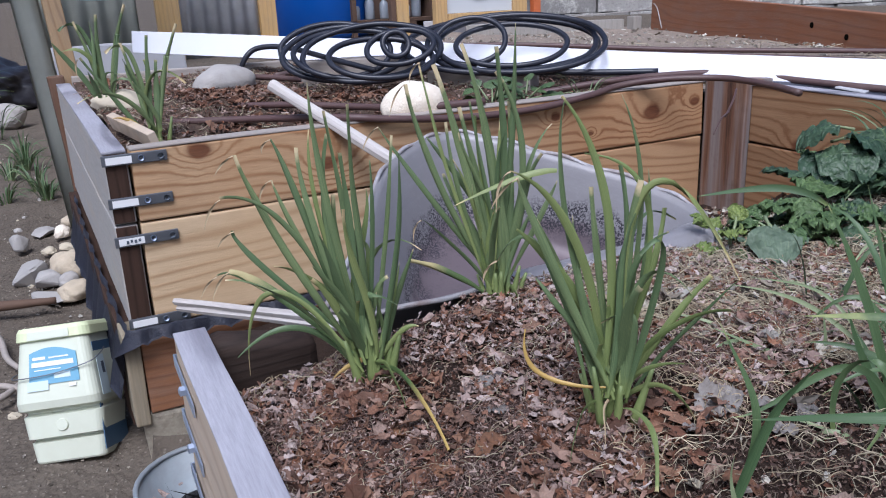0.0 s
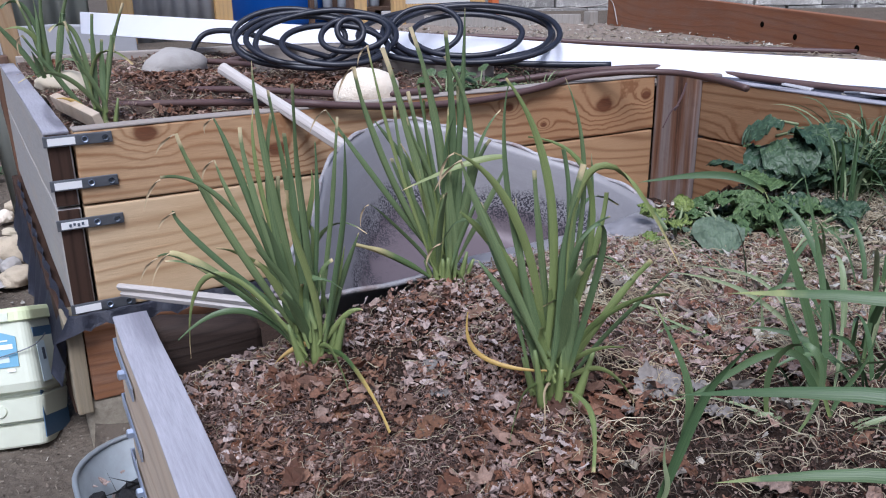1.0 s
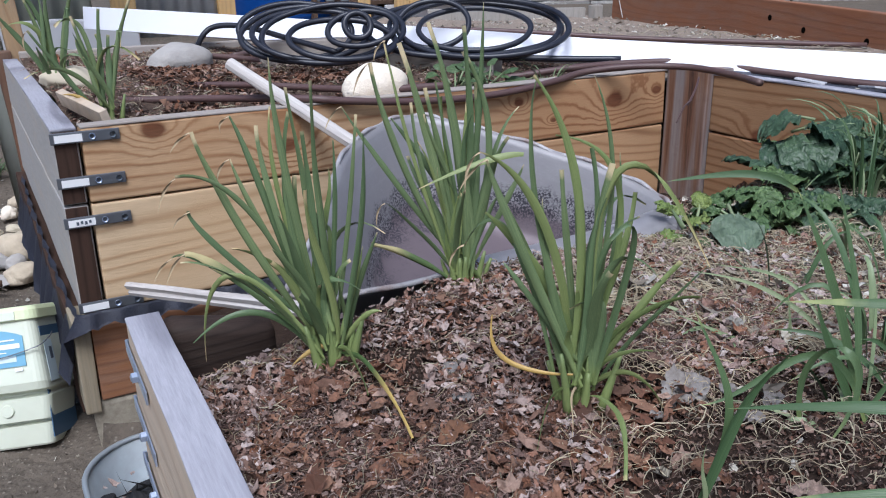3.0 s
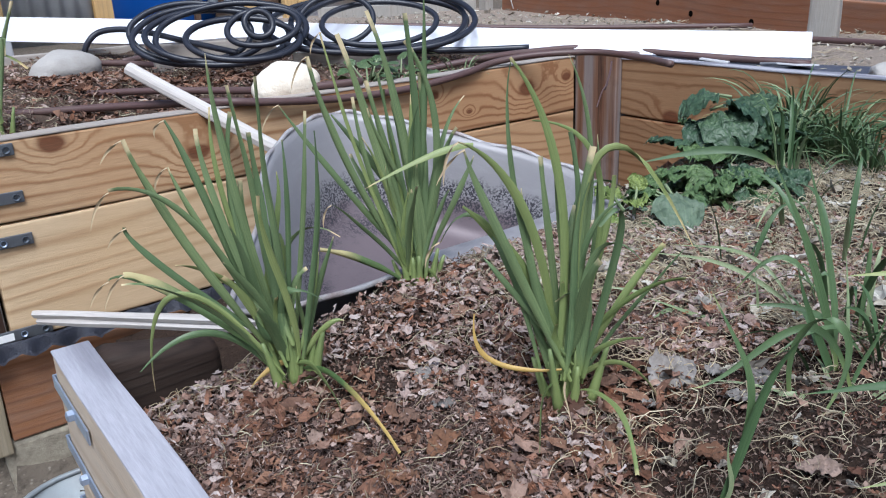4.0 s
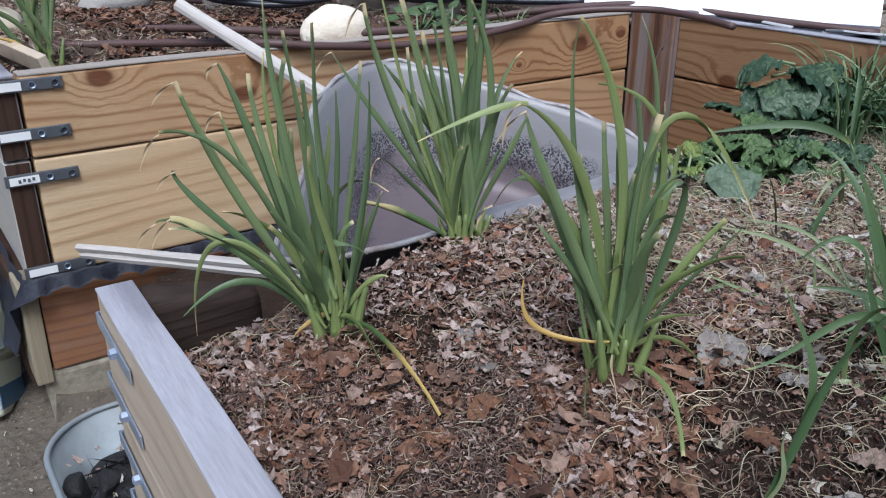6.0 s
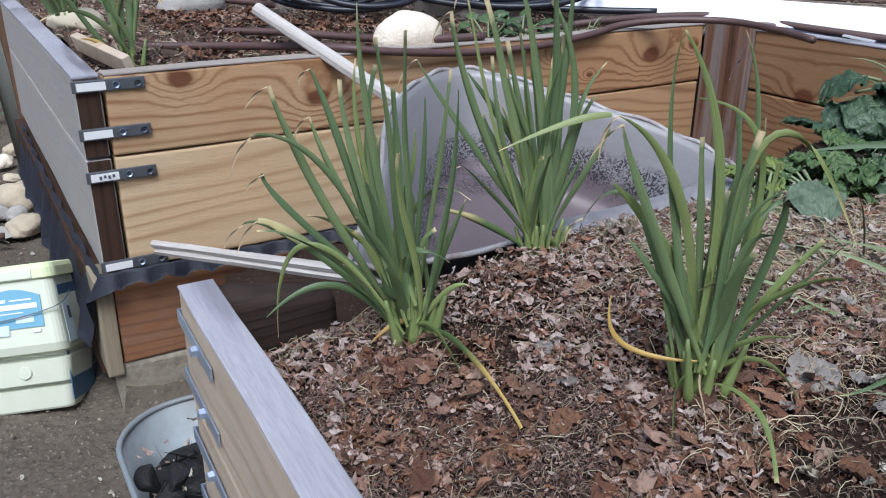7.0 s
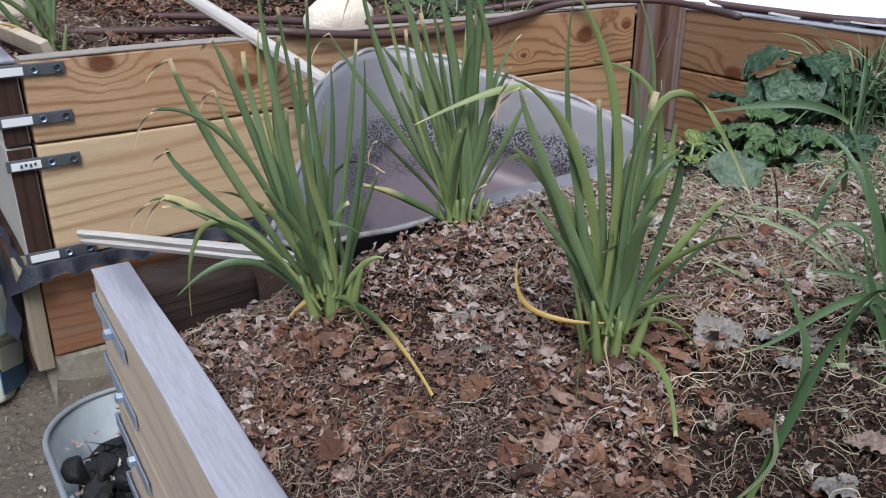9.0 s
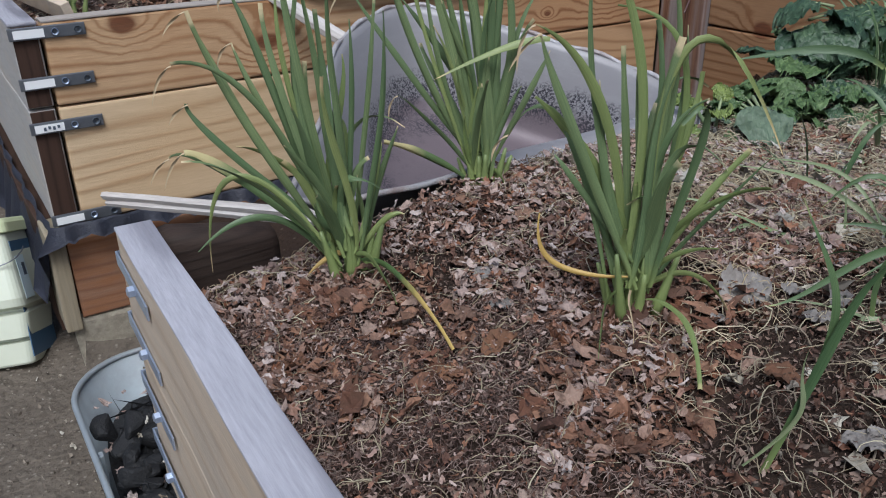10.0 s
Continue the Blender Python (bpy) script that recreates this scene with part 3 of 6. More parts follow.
def angular_stone_mesh(name, sx, sy, sz, seed, material):
    bm = bmesh.new()
    rnd = random.Random(seed)
    for _ in range(16):
        d = Vector((rnd.uniform(-1, 1), rnd.uniform(-1, 1), rnd.uniform(-1, 1))).normalized()
        bm.verts.new((d.x * sx, d.y * sy, d.z * sz))
    bmesh.ops.convex_hull(bm, input=bm.verts)
    bmesh.ops.delete(bm, geom=[v for v in bm.verts if not v.link_faces], context="VERTS")
    bmesh.ops.bevel(bm, geom=list(bm.edges), offset=min(sx, sy, sz) * 0.12, segments=1, affect="EDGES")
    return mesh(name, bm, material)


def smoothstep(a, b, x):
    t = max(0.0, min(1.0, (x - a) / (b - a)))
    return t * t * (3 - 2 * t)


def lumps(x, y, s, seed=0.0):
    return noise.noise((x * s, y * s, seed))


# ---- ground ----
TOP = 0.62           # top of the upper bed's boards
MID = 0.48           # joint between its two boards
LOW = 0.275          # bottom of the lower board
RIGHT = 1.39         # face of the bed's right-hand wall


def mulch_height(x, y):
    """Surface of the lower bed: a mound that falls away to the boards and under the wheelbarrow."""
    z = 0.453 + 0.155 * max(0.0, min(x, 0.34)) - 0.016 * smoothstep(0.45, 0.75, x) + 0.006 * lumps(x, y, 3.0) + 0.006 * lumps(x, y, 11.0, 4.0)
    z -= 0.105 * math.exp(-((x - 0.05) / 0.075) ** 2 - ((y + 0.61) / 0.075) ** 2)
    if y > -0.602 and x < 0.15:
        return -0.04
    hollow = smoothstep(-0.725, -0.65, y) * (1 - smoothstep(0.8, 1.05, x))
    z -= 0.25 * hollow
    z -= 0.19 * smoothstep(-0.6, -0.34, y) * smoothstep(0.8, 1.05, x)
    return z


def ground_height(x, y):
    if x > -0.03 and y > 0.02:
        z = 0.55 + 0.02 * lumps(x, y, 2.0) if y > 1.38 or x > 1.45 else 0.3
        return z + 0.06 * smoothstep(4, 20, y)
    if x > 0.0:
        return 0.0 if x < 1.44 else 0.5
    z = -0.015 + 0.014 * lumps(x, y, 3.0) + 0.008 * lumps(x, y, 12.0, 2.0) + 0.004 * lumps(x, y, 31.0, 6.0) + 0.06 * smoothstep(1.5, 5, y)
    return z + 0.35 * smoothstep(5, 25, y)


def sheet(xs, ys, height, bm=None):
    bm = bm or bmesh.new()
    rows = [[bm.verts.new((x, y, height(x, y))) for x in xs] for y in ys]
    for r, s in zip(rows, rows[1:]):
        for a, b, c, d in zip(r, r[1:], s[1:], s):
            bm.faces.new((a, b, c, d))
    return bm


def steps_of(*spans):
    out = []
    for a, b, d in spans:
        k = max(1, round((b - a) / d))
        out += [a + (b - a) * i / k for i in range(k)]
    return out + [spans[-1][1]]


GX = steps_of((-400, -60, 60), (-60, -6, 6), (-6, -1.2, 0.4), (-1.2, -0.05, 0.025), (-0.05, 0.0, 0.05), (0.0, 1.41, 0.141), (1.41, 4, 0.1), (4, 40, 6), (40, 400, 60))
GY = steps_of((-400, -40, 60), (-40, -3, 4), (-3, 0, 0.06), (0, 0.04, 0.04), (0.04, 3.2, 0.04), (3.2, 8, 0.25), (8, 60, 6), (60, 500, 60))
tagged(solid("ground", sheet(GX, GY, ground_height), M_PATH, "bare packed earth path with small stones", "ground", True), kind="structure")
MX, MY = steps_of((-0.034, 1.41, 0.016)), steps_of((-2.3, -1.3, 0.05), (-1.3, -0.02, 0.016))
tagged(solid("mulch_ground", sheet(MX, MY, mulch_height), M_MULCHSOIL, "dark soil of the lower bed under leaf mulch", "soil", True), kind="structure")


def bed_height(x, y):
    return 0.585 + 0.018 * lumps(x, y, 4.0) + 0.008 * lumps(x, y, 14.0, 3.0) + 0.03 * smoothstep(0.05, 0.5, y)


tagged(solid("bed_soil", sheet(steps_of((0.0, 1.42, 0.025)), steps_of((0.03, 1.37, 0.025)), bed_height), M_BEDSOIL, "dry brown soil of the upper raised bed", "soil", True), kind="structure")


def upper_height(x, y):
    return 0.585 + 0.015 * lumps(x, y, 3.0, 7.0) + 0.006 * lumps(x, y, 12.0, 5.0)


tagged(solid("upper_ground", sheet(steps_of((1.43, 3.2, 0.05)), steps_of((-2.2, 3.2, 0.05)), upper_height), M_GRAVELSOIL, "gravelly pale soil of the upper terrace", "soil", True), kind="structure")


# ---- upper raised bed ----
def brace(parent, m, worn=False):
    """A flat steel corner strap with a paper sticker, one screw and one empty hole painted dark; it lies along +x, its
    back on y=0.
    """
    strap = part("corner_strap", box(-0.05, 0.064, -0.004, 0.0, -0.010, 0.010, 0.0015), M_DARKSTEEL, parent, "dull galvanised steel corner strap", at=m)
    part("sticker", box(-0.043, 0.002, -0.0052, -0.0042, -0.007, 0.006, 0.0), M_STICKER, strap, "white paper sticker")
    if worn:
        bm = bmesh.new()
        for i in range(4):
            box(-0.03 + 0.007 * i, -0.026 + 0.007 * i, -0.0062, -0.0055, -0.004 + 0.002 * (i % 2), 0.002 + 0.001 * (i % 2), 0.0, bm=bm)
        part("print_bar", bm, M_INK_AND_HOLE, strap)
    for x in (0.018, 0.052):
        bm = spin([(0.0, -0.0015), (0.004, -0.0015), (0.0055, 0.0), (0.0055, 0.002)], 14)
        # the outer disc is painted dark for the shade in an empty hole
        part("screw", bm, M_STEEL if x < 0.03 else M_INK_AND_HOLE, strap, at=pose(x, -0.0055, 0, 90))
    return strap


bed = thing("raised_bed", "raised garden bed of knotty fir boards on a stained lower course", "raised bed")
part("front_board", box(-0.0, 1.384, 0.0, 0.038, MID + 0.002, TOP - 0.004, 0.004, 10, 0.003, 1), M_FRONT_TOP, bed, "knotty orange fir board")
part("front_board", box(-0.0, 1.384, 0.001, 0.039, LOW, MID - 0.002, 0.004, 10, 0.003, 2), M_FRONT_LOW, bed, "pale fir board")
part("board_edge", box(0.0, 1.384, -0.001, 0.039, TOP - 0.004, TOP, 0.0015, 14, 0.002, 3), M_TOPGREY_X, bed, "weathered grey top edge")
for z0, z1 in ((MID + 0.002, TOP - 0.006), (LOW, MID - 0.002)):
    part("side_board", box(-0.046, -0.006, 0.006, 1.42, z0, z1, 0.003, 10, 0.002, 5 + z0), M_SIDE, bed, "greyed fir side board")
    part("end_grain", box(-0.044, -0.008, 0.0015, 0.0056, z0 + 0.002, z1 - 0.002, 0.001), M_DARKPOST, bed, "wet dark end grain")
part("board_edge", box(-0.047, -0.005, 0.003, 1.42, TOP - 0.006, TOP, 0.002, 14, 0.002, 7), M_TOPGREY, bed, "weathered grey top edge")
part("back_board", box(0.0, 1.42, 1.37, 1.408, 0.45, TOP + 0.02, 0.004, 8, 0.004, 8), M_TOPGREY_X, bed, "weathered grey back board")
part("end_post", box(RIGHT - 0.004, RIGHT + 0.085, -0.135, -0.0, 0.25, TOP + 0.008, 0.006, 6, 0.003, 9), M_POST, bed, "rough weathered post")
part("right_board", box(RIGHT + 0.012, RIGHT + 0.05, -2.2, -0.137, MID + 0.002, TOP - 0.004, 0.004, 12, 0.003, 10), M_RIGHT, bed, "knotty fir board")
part("right_board", box(RIGHT + 0.012, RIGHT + 0.05, -2.2, -0.137, LOW, MID - 0.002, 0.004, 12, 0.003, 11), M_RIGHT, bed, "knotty fir board")
part("board_edge", box(RIGHT + 0.011, RIGHT + 0.051, -2.2, -0.137, TOP - 0.004, TOP, 0.0015, 14, 0.003, 12), M_TOPGREY, bed, "weathered grey top edge")
for z, worn in ((0.602, False), (0.523, False), (0.45, True), (0.287, False)):
    brace(bed, pose(0.0, -0.001, z), worn)

# the lower course under it
base = thing("retaining_wall", "stained board and rough concrete footing under the raised bed", "retaining wall")
part("board", box(-0.036, 1.384, 0.004, 0.04, 0.09, 0.245, 0.004, 10, 0.003, 13), M_RED, base, "reddish brown board")
part("corner_block", box(-0.068, -0.038, -0.002, 0.085, 0.07, 0.262, 0.004, 3, 0.004, 14), M_TREATED, base, "rough weathered wood block")
part("side_board", box(-0.07, -0.04, 0.088, 1.42, 0.03, 0.262, 0.004, 6, 0.004, 15), M_DARKPOST, base, "dark stained side board")
part("footing", box(-0.05, 1.384, 0.006, 0.2, -0.1, 0.087, 0.01, 14, 0.012, 16), M_CONCRETE, base, "rough sandy concrete footing")


def fabric():
    """Pleated black fabric tucked under the boards, hanging out at the corner and along the side."""
    bm = bmesh.new()
    rows = []
    for i in range(141):
        s = i / 140
        x, y = (-0.055 + 0.9 * (s - 0.35) / 0.65, -0.016) if s > 0.35 else (-0.056 - 0.006 * math.sin(s * 9), 1.3 * (0.35 - s) / 0.35 - 0.01)
        drop = 0.026 if s > 0.36 else 0.035 + 0.15 * (1 - smoothstep(0.33, 0.356, s)) * (0.75 + 0.25 * math.sin(s * 40))
        fold = 0.006 * math.sin(i * 1.15) + 0.003 * math.sin(i * 2.7)
        col = []
        for j in range(6):
            t = j / 5
            out = fold * (0.4 + t) + (0.012 if s > 0.35 else 0.03) * t
            z = LOW + 0.006 - drop * t + 0.006 * math.sin(i * 1.15 + 1) * t
            col.append(bm.verts.new((x - (out if s <= 0.35 else 0), y - (out if s > 0.35 else 0), z)))
        rows.append(col)
    for a, b in zip(rows, rows[1:]):
        for j in range(5):
            bm.faces.new((a[j], b[j], b[j + 1], a[j + 1]))
    bmesh.ops.solidify(bm, geom=bm.faces[:], thickness=0.002)
    return bm


solid("landscape_fabric", fabric(), M_FABRIC, "crumpled black landscape fabric hanging out under the boards", "fabric", True)

# ---- lower raised bed ----
lower = thing("garden_bed_frame", "weathered board frame of the lower garden bed with steel braces", "raised bed")
SPLAY = pose(-0.0245, -0.595, 0.0, 0, 0, -2.0)      # the long side opens out a little from the corner
part("board", box(-0.0185, 0.0185, -1.7, 0.0, 0.35, 0.487, 0.004, 14, 0.002, 20), M_FRONTBOARD, lower, "tan weathered board", at=SPLAY)
part("board", box(-0.0175, 0.0175, -1.7, -0.005, 0.16, 0.346, 0.004, 14, 0.002, 21), M_FRONTBOARD, lower, "tan weathered board", at=SPLAY)
part("post", box(-0.063, 0.02, -2.28, -2.19, -0.03, 0.45, 0.004), M_FRONTBOARD, lower)
part("board_edge", box(-0.0195, 0.0195, -1.7, 0.002, 0.487, 0.4905, 0.0015, 16, 0.0015, 23), M_TOPGREY, lower, "weathered grey top edge", at=SPLAY)
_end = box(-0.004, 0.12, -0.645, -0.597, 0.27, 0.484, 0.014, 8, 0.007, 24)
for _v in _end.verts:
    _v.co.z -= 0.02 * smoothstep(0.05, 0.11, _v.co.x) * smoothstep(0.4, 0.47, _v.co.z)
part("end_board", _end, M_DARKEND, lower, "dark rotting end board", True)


def angle_brace(parent, y, z):
    """A zinc strap bent out at one end, with a hex bolt, on the outside of the board."""
    bm = box(-0.0022, 0.0, -0.085, 0.06, -0.008, 0.008, 0.0008)
    box(-0.0022, 0.012, 0.058, 0.0602, -0.008, 0.008, 0.0008, bm=bm)
    ob = part("brace", bm, M_STEEL, parent, "zinc-plated steel brace", at=pose(-0.0468, y, z, 0, 0, -2))
    part("bolt", spin([(0.0, 0.0), (0.0062, 0.0), (0.0062, 0.006), (0.003, 0.0075), (0.0, 0.0075)], 6), M_STEEL, ob, at=pose(-0.002, -0.03, 0, 0, -90))


for k, (y, z) in enumerate(((-0.65, 0.454), (-0.65, 0.38), (-0.655, 0.304), (-0.655, 0.222))):
    angle_brace(lower, y, z)


# ---- wheelbarrow lying tipped between the beds ----
def wheelbarrow():
    root = thing("wheelbarrow", "tipped old wheelbarrow with a grey worn tray and bleached wooden handles", "wheelbarrow", pose(0.17, -0.688, 0.5, 15.7))
    corners = [(-0.045, 0.02), (0.0, 0.085), (0.075, 0.185), (0.131, 0.287), (0.179, 0.355), (0.244, 0.412), (0.305, 0.446), (0.362, 0.452), (0.415, 0.415), (0.468, 0.345), (0.52, 0.27), (0.572, 0.19), (0.6, 0.115), (0.602, 0.06), (0.57, 0.02), (0.48, 0.008), (0.3, 0.0), (0.14, -0.002), (0.02, -0.004)]
    rim = glide([(u, v, 0) for u, v in corners + corners[:1]], 6)[:-1]
    centre = Vector((0.33, 0.21, 0))
    bm = bmesh.new()
    rings = []
    for k in range(15):
        t = k / 14
        if t < 0.62:
            s = 1 - 0.34 * (t / 0.62)
            d = -0.15 * (t / 0.62) ** 1.15
        else:
            s = 0.66 * (1 - (t - 0.62) / 0.38 * 0.97)
            d = -0.15 - 0.018 * math.sin((t - 0.62) / 0.38 * math.pi / 2)
        rings.append([bm.verts.new(centre + (p - centre) * s + Vector((0.02 * t, 0.0, d))) for p in rim])
    n = len(rim)
    for a, b in zip(rings, rings[1:]):
        for i in range(n):
            bm.faces.new((a[i], a[(i + 1) % n], b[(i + 1) % n], b[i]))
    bm.faces.new(rings[-1])
    bmesh.ops.recalc_face_normals(bm, faces=bm.faces)
    bmesh.ops.solidify(bm, geom=bm.faces[:], thickness=0.0025)
    tray = part("tray", bm, M_BARROW, root, "grey-purple enamelled steel tray with rust specks", True)
    wob = [p + Vector((0, 0, 0.003 * math.sin(i * 0.9))) for i, p in enumerate(rim)]
    part("rim", tube(wob, 0.0038, 8, closed=True), M_RIM, tray, "rolled rim with flaking paint", True)
    lip = [Vector(p) for p in glide([(0.2, -0.002, 0.004), (0.25, -0.001, 0.006), (0.33, 0.0, 0.006), (0.46, 0.006, 0.006), (0.57, 0.024, 0.006)], 8)]
    lb = bmesh.new()
    rows = [(lb.verts.new(p + Vector((0, 0.018, -0.004))), lb.verts.new(p + Vector((0, 0.0, 0.006))), lb.verts.new(p + Vector((0.0, -0.032, 0.009))), lb.verts.new(p + Vector((0.0, -0.036, -0.022)))) for p in lip]
    for a, b in zip(rows, rows[1:]):
        for j in (0, 1, 2):
            lb.faces.new((a[j], b[j], b[j + 1], a[j + 1]))
    bmesh.ops.solidify(lb, geom=lb.faces[:], thickness=0.002)
    part("lip", lb, M_LIP, tray, "flat grey pouring lip", True)
    inv = root.matrix_basis.inverted()

    def stick(a, b, r, seed, label):
        a, b = inv @ Vector(a), inv @ Vector(b)
        length = (b - a).length
        bm = tube([(length * i / 24, 0, 0) for i in range(25)], r * 1.1, 9 if r > 0.009 else 6)
        for v in bm.verts:
            q = Vector((v.co.x * 6, v.co.y * 40, v.co.z * 40 + seed))
            v.co += Vector((0, noise.noise(q), noise.noise(q + Vector((9, 0, 0))))) * 0.0018
        m = (b - a).to_track_quat("X", "Z").to_matrix().to_4x4()
        m.translation = a
        part("handle", bm, M_HANDLE, root, label, at=m)

    stick((0.311, 0.133, 0.694), (0.60, -0.335, 0.435), 0.0122, 1, "bleached round wooden handle")
    stick((0.035, -0.045, 0.331), (0.275, -0.56, 0.412), 0.0068, 5, "bleached split wooden handle")
    stick((0.038, -0.05, 0.319), (0.275, -0.56, 0.4), 0.0062, 9, "bleached split wooden handle")
    for u, v in ((0.27, 0.26), (0.42, 0.2)):
        part("bolt", spin([(0.0, 0.004), (0.006, 0.003), (0.008, 0.0)], 12), M_DARKSTEEL, root, at=pose(u, v, -0.163))
    return root


wheelbarrow()


# ---- leeks ----
def leek(name, label, at, leaves, stems, seed, fill, height, group="leeks", wide=0.014):
    """A clump: pale stems, then blades, each (dx, dz, bend x, bend z, dy) in cm from the clump's foot, its tone and its width in mm."""
    rnd = random.Random(seed)
    root = thing(name, label, "leek", at, group)
    for i in range(stems):
        a = 2 * math.pi * i / stems + rnd.random()
        r = 0.005 + 0.014 * rnd.random()
        foot = Vector((r * math.cos(a), 0.7 * r * math.sin(a), -0.012))
        head = foot + Vector((foot.x * 0.9, foot.y * 0.5, 0.035 + 0.035 * rnd.random()))
        bm = bmesh.new()
        uv = bm.loops.layers.uv.verify()
        tube([foot.lerp(head, k / 5) for k in range(6)], 0.0042 + 0.0012 * rnd.random(), 8, bm, lambda t: 1.2 - 0.85 * t)
        for f in bm.faces:
            for loop in f.loops:
                loop[uv].uv = (0.5, 0.12 * max(0.0, loop.vert.co.z / 0.09))
        part("stem", bm, M_LEEK, root, smooth=True)
    for k, (dx, dz, cx, cz, dy, tone, mm) in enumerate(leaves):
        foot = Vector((0.009 * rnd.uniform(-1, 1) + max(-12, min(12, dx)) * 0.0011, 0.014 * rnd.uniform(-1, 1), 0.002 + 0.03 * rnd.random() * (1.0 if dz > 6 else 0.3)))
        mid = Vector((cx, dy * 0.4, cz)) * 0.01
        end = Vector((dx, dy, dz)) * 0.01
        w = mm * 0.001
        flow = Vector((end.x - foot.x, 0, end.z - foot.z)).normalized()
        across = Vector((flow.z, rnd.uniform(-0.35, 0.35), -flow.x))
        mat = (M_LEEK, M_LEEKPALE, M_YELLOW, M_DRY, M_FADE, M_SUNNED)[tone]
        bm = blade(foot, mid, end, w, fold=rnd.uniform(0.25, 0.6), twist=rnd.uniform(-0.9, 0.9), across=across, blunt=rnd.choice((0.1, 0.3, 0.6)) if mm < 8 else 0.55, segs=18, wave=0.001, base=0.42, taper=2.6)
        part("leaf", bm, mat, root, "yellowed dying leaf" if tone >= 2 else "", smooth=True)
        if dx < -7 and dz > 8:
            drop = end + Vector((-0.012, 0.0, -0.004))
            part("dry_tip", blade(end, drop, drop + Vector((rnd.uniform(-0.012, 0.008), 0, -rnd.uniform(0.012, 0.035))), 0.003, 0.3, 10, 2.5, (0, 1, 0.3), base=0.9), M_DRY, root, "curled dry leaf tip", smooth=True)
    for k in range(fill):
        lean = rnd.gauss(-0.04, 0.3)
        length = height * rnd.uniform(0.3, 1.0)
        side = rnd.uniform(-0.6, 0.6) * 0.07
        foot = Vector((wide * 0.7 * rnd.uniform(-1.1, 0.9), 0.014 * rnd.uniform(-1, 1), 0.002 + 0.035 * rnd.random()))
        sway = rnd.uniform(-0.014, 0.014)
        mid = foot + Vector((lean * length * 0.25 + sway, side * 0.3, length * 0.38))
        knee = foot + Vector((lean * length * 0.7 - sway, side * 0.7, length * 0.72))
        end = foot + Vector((lean * length, side, length * (1 - abs(lean) * 0.4)))
        if rnd.random() < 0.22:
            turn = rnd.choice((-1, 1))
            knee = foot + Vector((lean * length * 0.8, side, length * 1.05))
            end = foot + Vector((lean * length + turn * 0.05, side, length * rnd.uniform(0.55, 0.8)))
        bm = blade(foot, mid, end, 0.009 * rnd.uniform(0.7, 1.2), fold=rnd.uniform(0.2, 0.55), twist=rnd.uniform(-1.0, 1.0), across=(1, rnd.uniform(-1, 1), 0), blunt=rnd.choice((0.12, 0.2, 0.5)), segs=14, base=0.45, p15=knee, taper=2.4)
        part("leaf", bm, M_LEEK if rnd.random() < 0.76 else M_LEEKPALE, root, smooth=True)
    return root


LEEK_A_TALL = [
    (-12.2, 24.2, -11.1, 18, 0, 0, 8.6), (-9, 21.3, -8.4, 18, 1, 0, 6.5), (-13.8, 20, -6.7, 21.1, -1, 0, 6.5), (-13.1, 16.4, -13.7, 14.7, 0, 0, 6.5),
    (-4.4, 30.9, -4.3, 20.4, 1, 0, 7.2), (-3, 28.2, -2, 16.7, 0, 0, 8.6), (-0.4, 28.9, -0.3, 16.6, -1, 0, 8.6), (-1.6, 24.2, -1.4, 16.3, -1, 0, 8.6),
    (4.2, 23.7, 4.8, 17.1, 0, 0, 7.2), (3.4, 25.4, 2.9, 17.8, 0.5, 0, 5), (1.2, 23.1, 1.4, 17, 0, 0, 5), (-6.1, 24.5, -6.3, 19.5, 1, 0, 6.5),
    (-8.7, 25.4, -6.9, 22.1, 1.5, 0, 7.2), (-4.7, 26.3, -5.8, 19.6, 1, 1, 5),
]
LEEK_A_LOW = [
    (-13.8, 12.4, -11.6, 12.6, -1, 5, 9.4), (-15.4, 11.6, -12.9, 13.1, 0, 0, 7.2), (-12.6, 1.1, -12, 19, -2, 1, 6.5), (-13.5, 3.7, -7, 9.8, -3, 0, 6.5),
    (7.7, 0.4, 4.4, 3.7, -17, 4, 6.5), (3.7, 0.4, 2.2, 3.8, -9.1, 1, 5.8), (5.2, 5.4, 3.5, 6.2, -1, 1, 5.8), (-0.7, 8.8, -1.2, 5.8, -1.5, 1, 7.9),
    (0.5, 7.7, 0.2, 4.9, -1, 1, 7.2), (-4, 0.4, -2.3, 2, -2.6, 2, 5.8), (-2.9, 7.3, -2.1, 3.3, -2, 0, 7.2), (3.5, 11.9, 2.9, 8.3, 1, 1, 4.3),
    (-3, 19.3, -3.7, 10.8, 2, 0, 8.6), (-3.1, 25.7, -6, 15.5, 1.5, 0, 8.6),
]
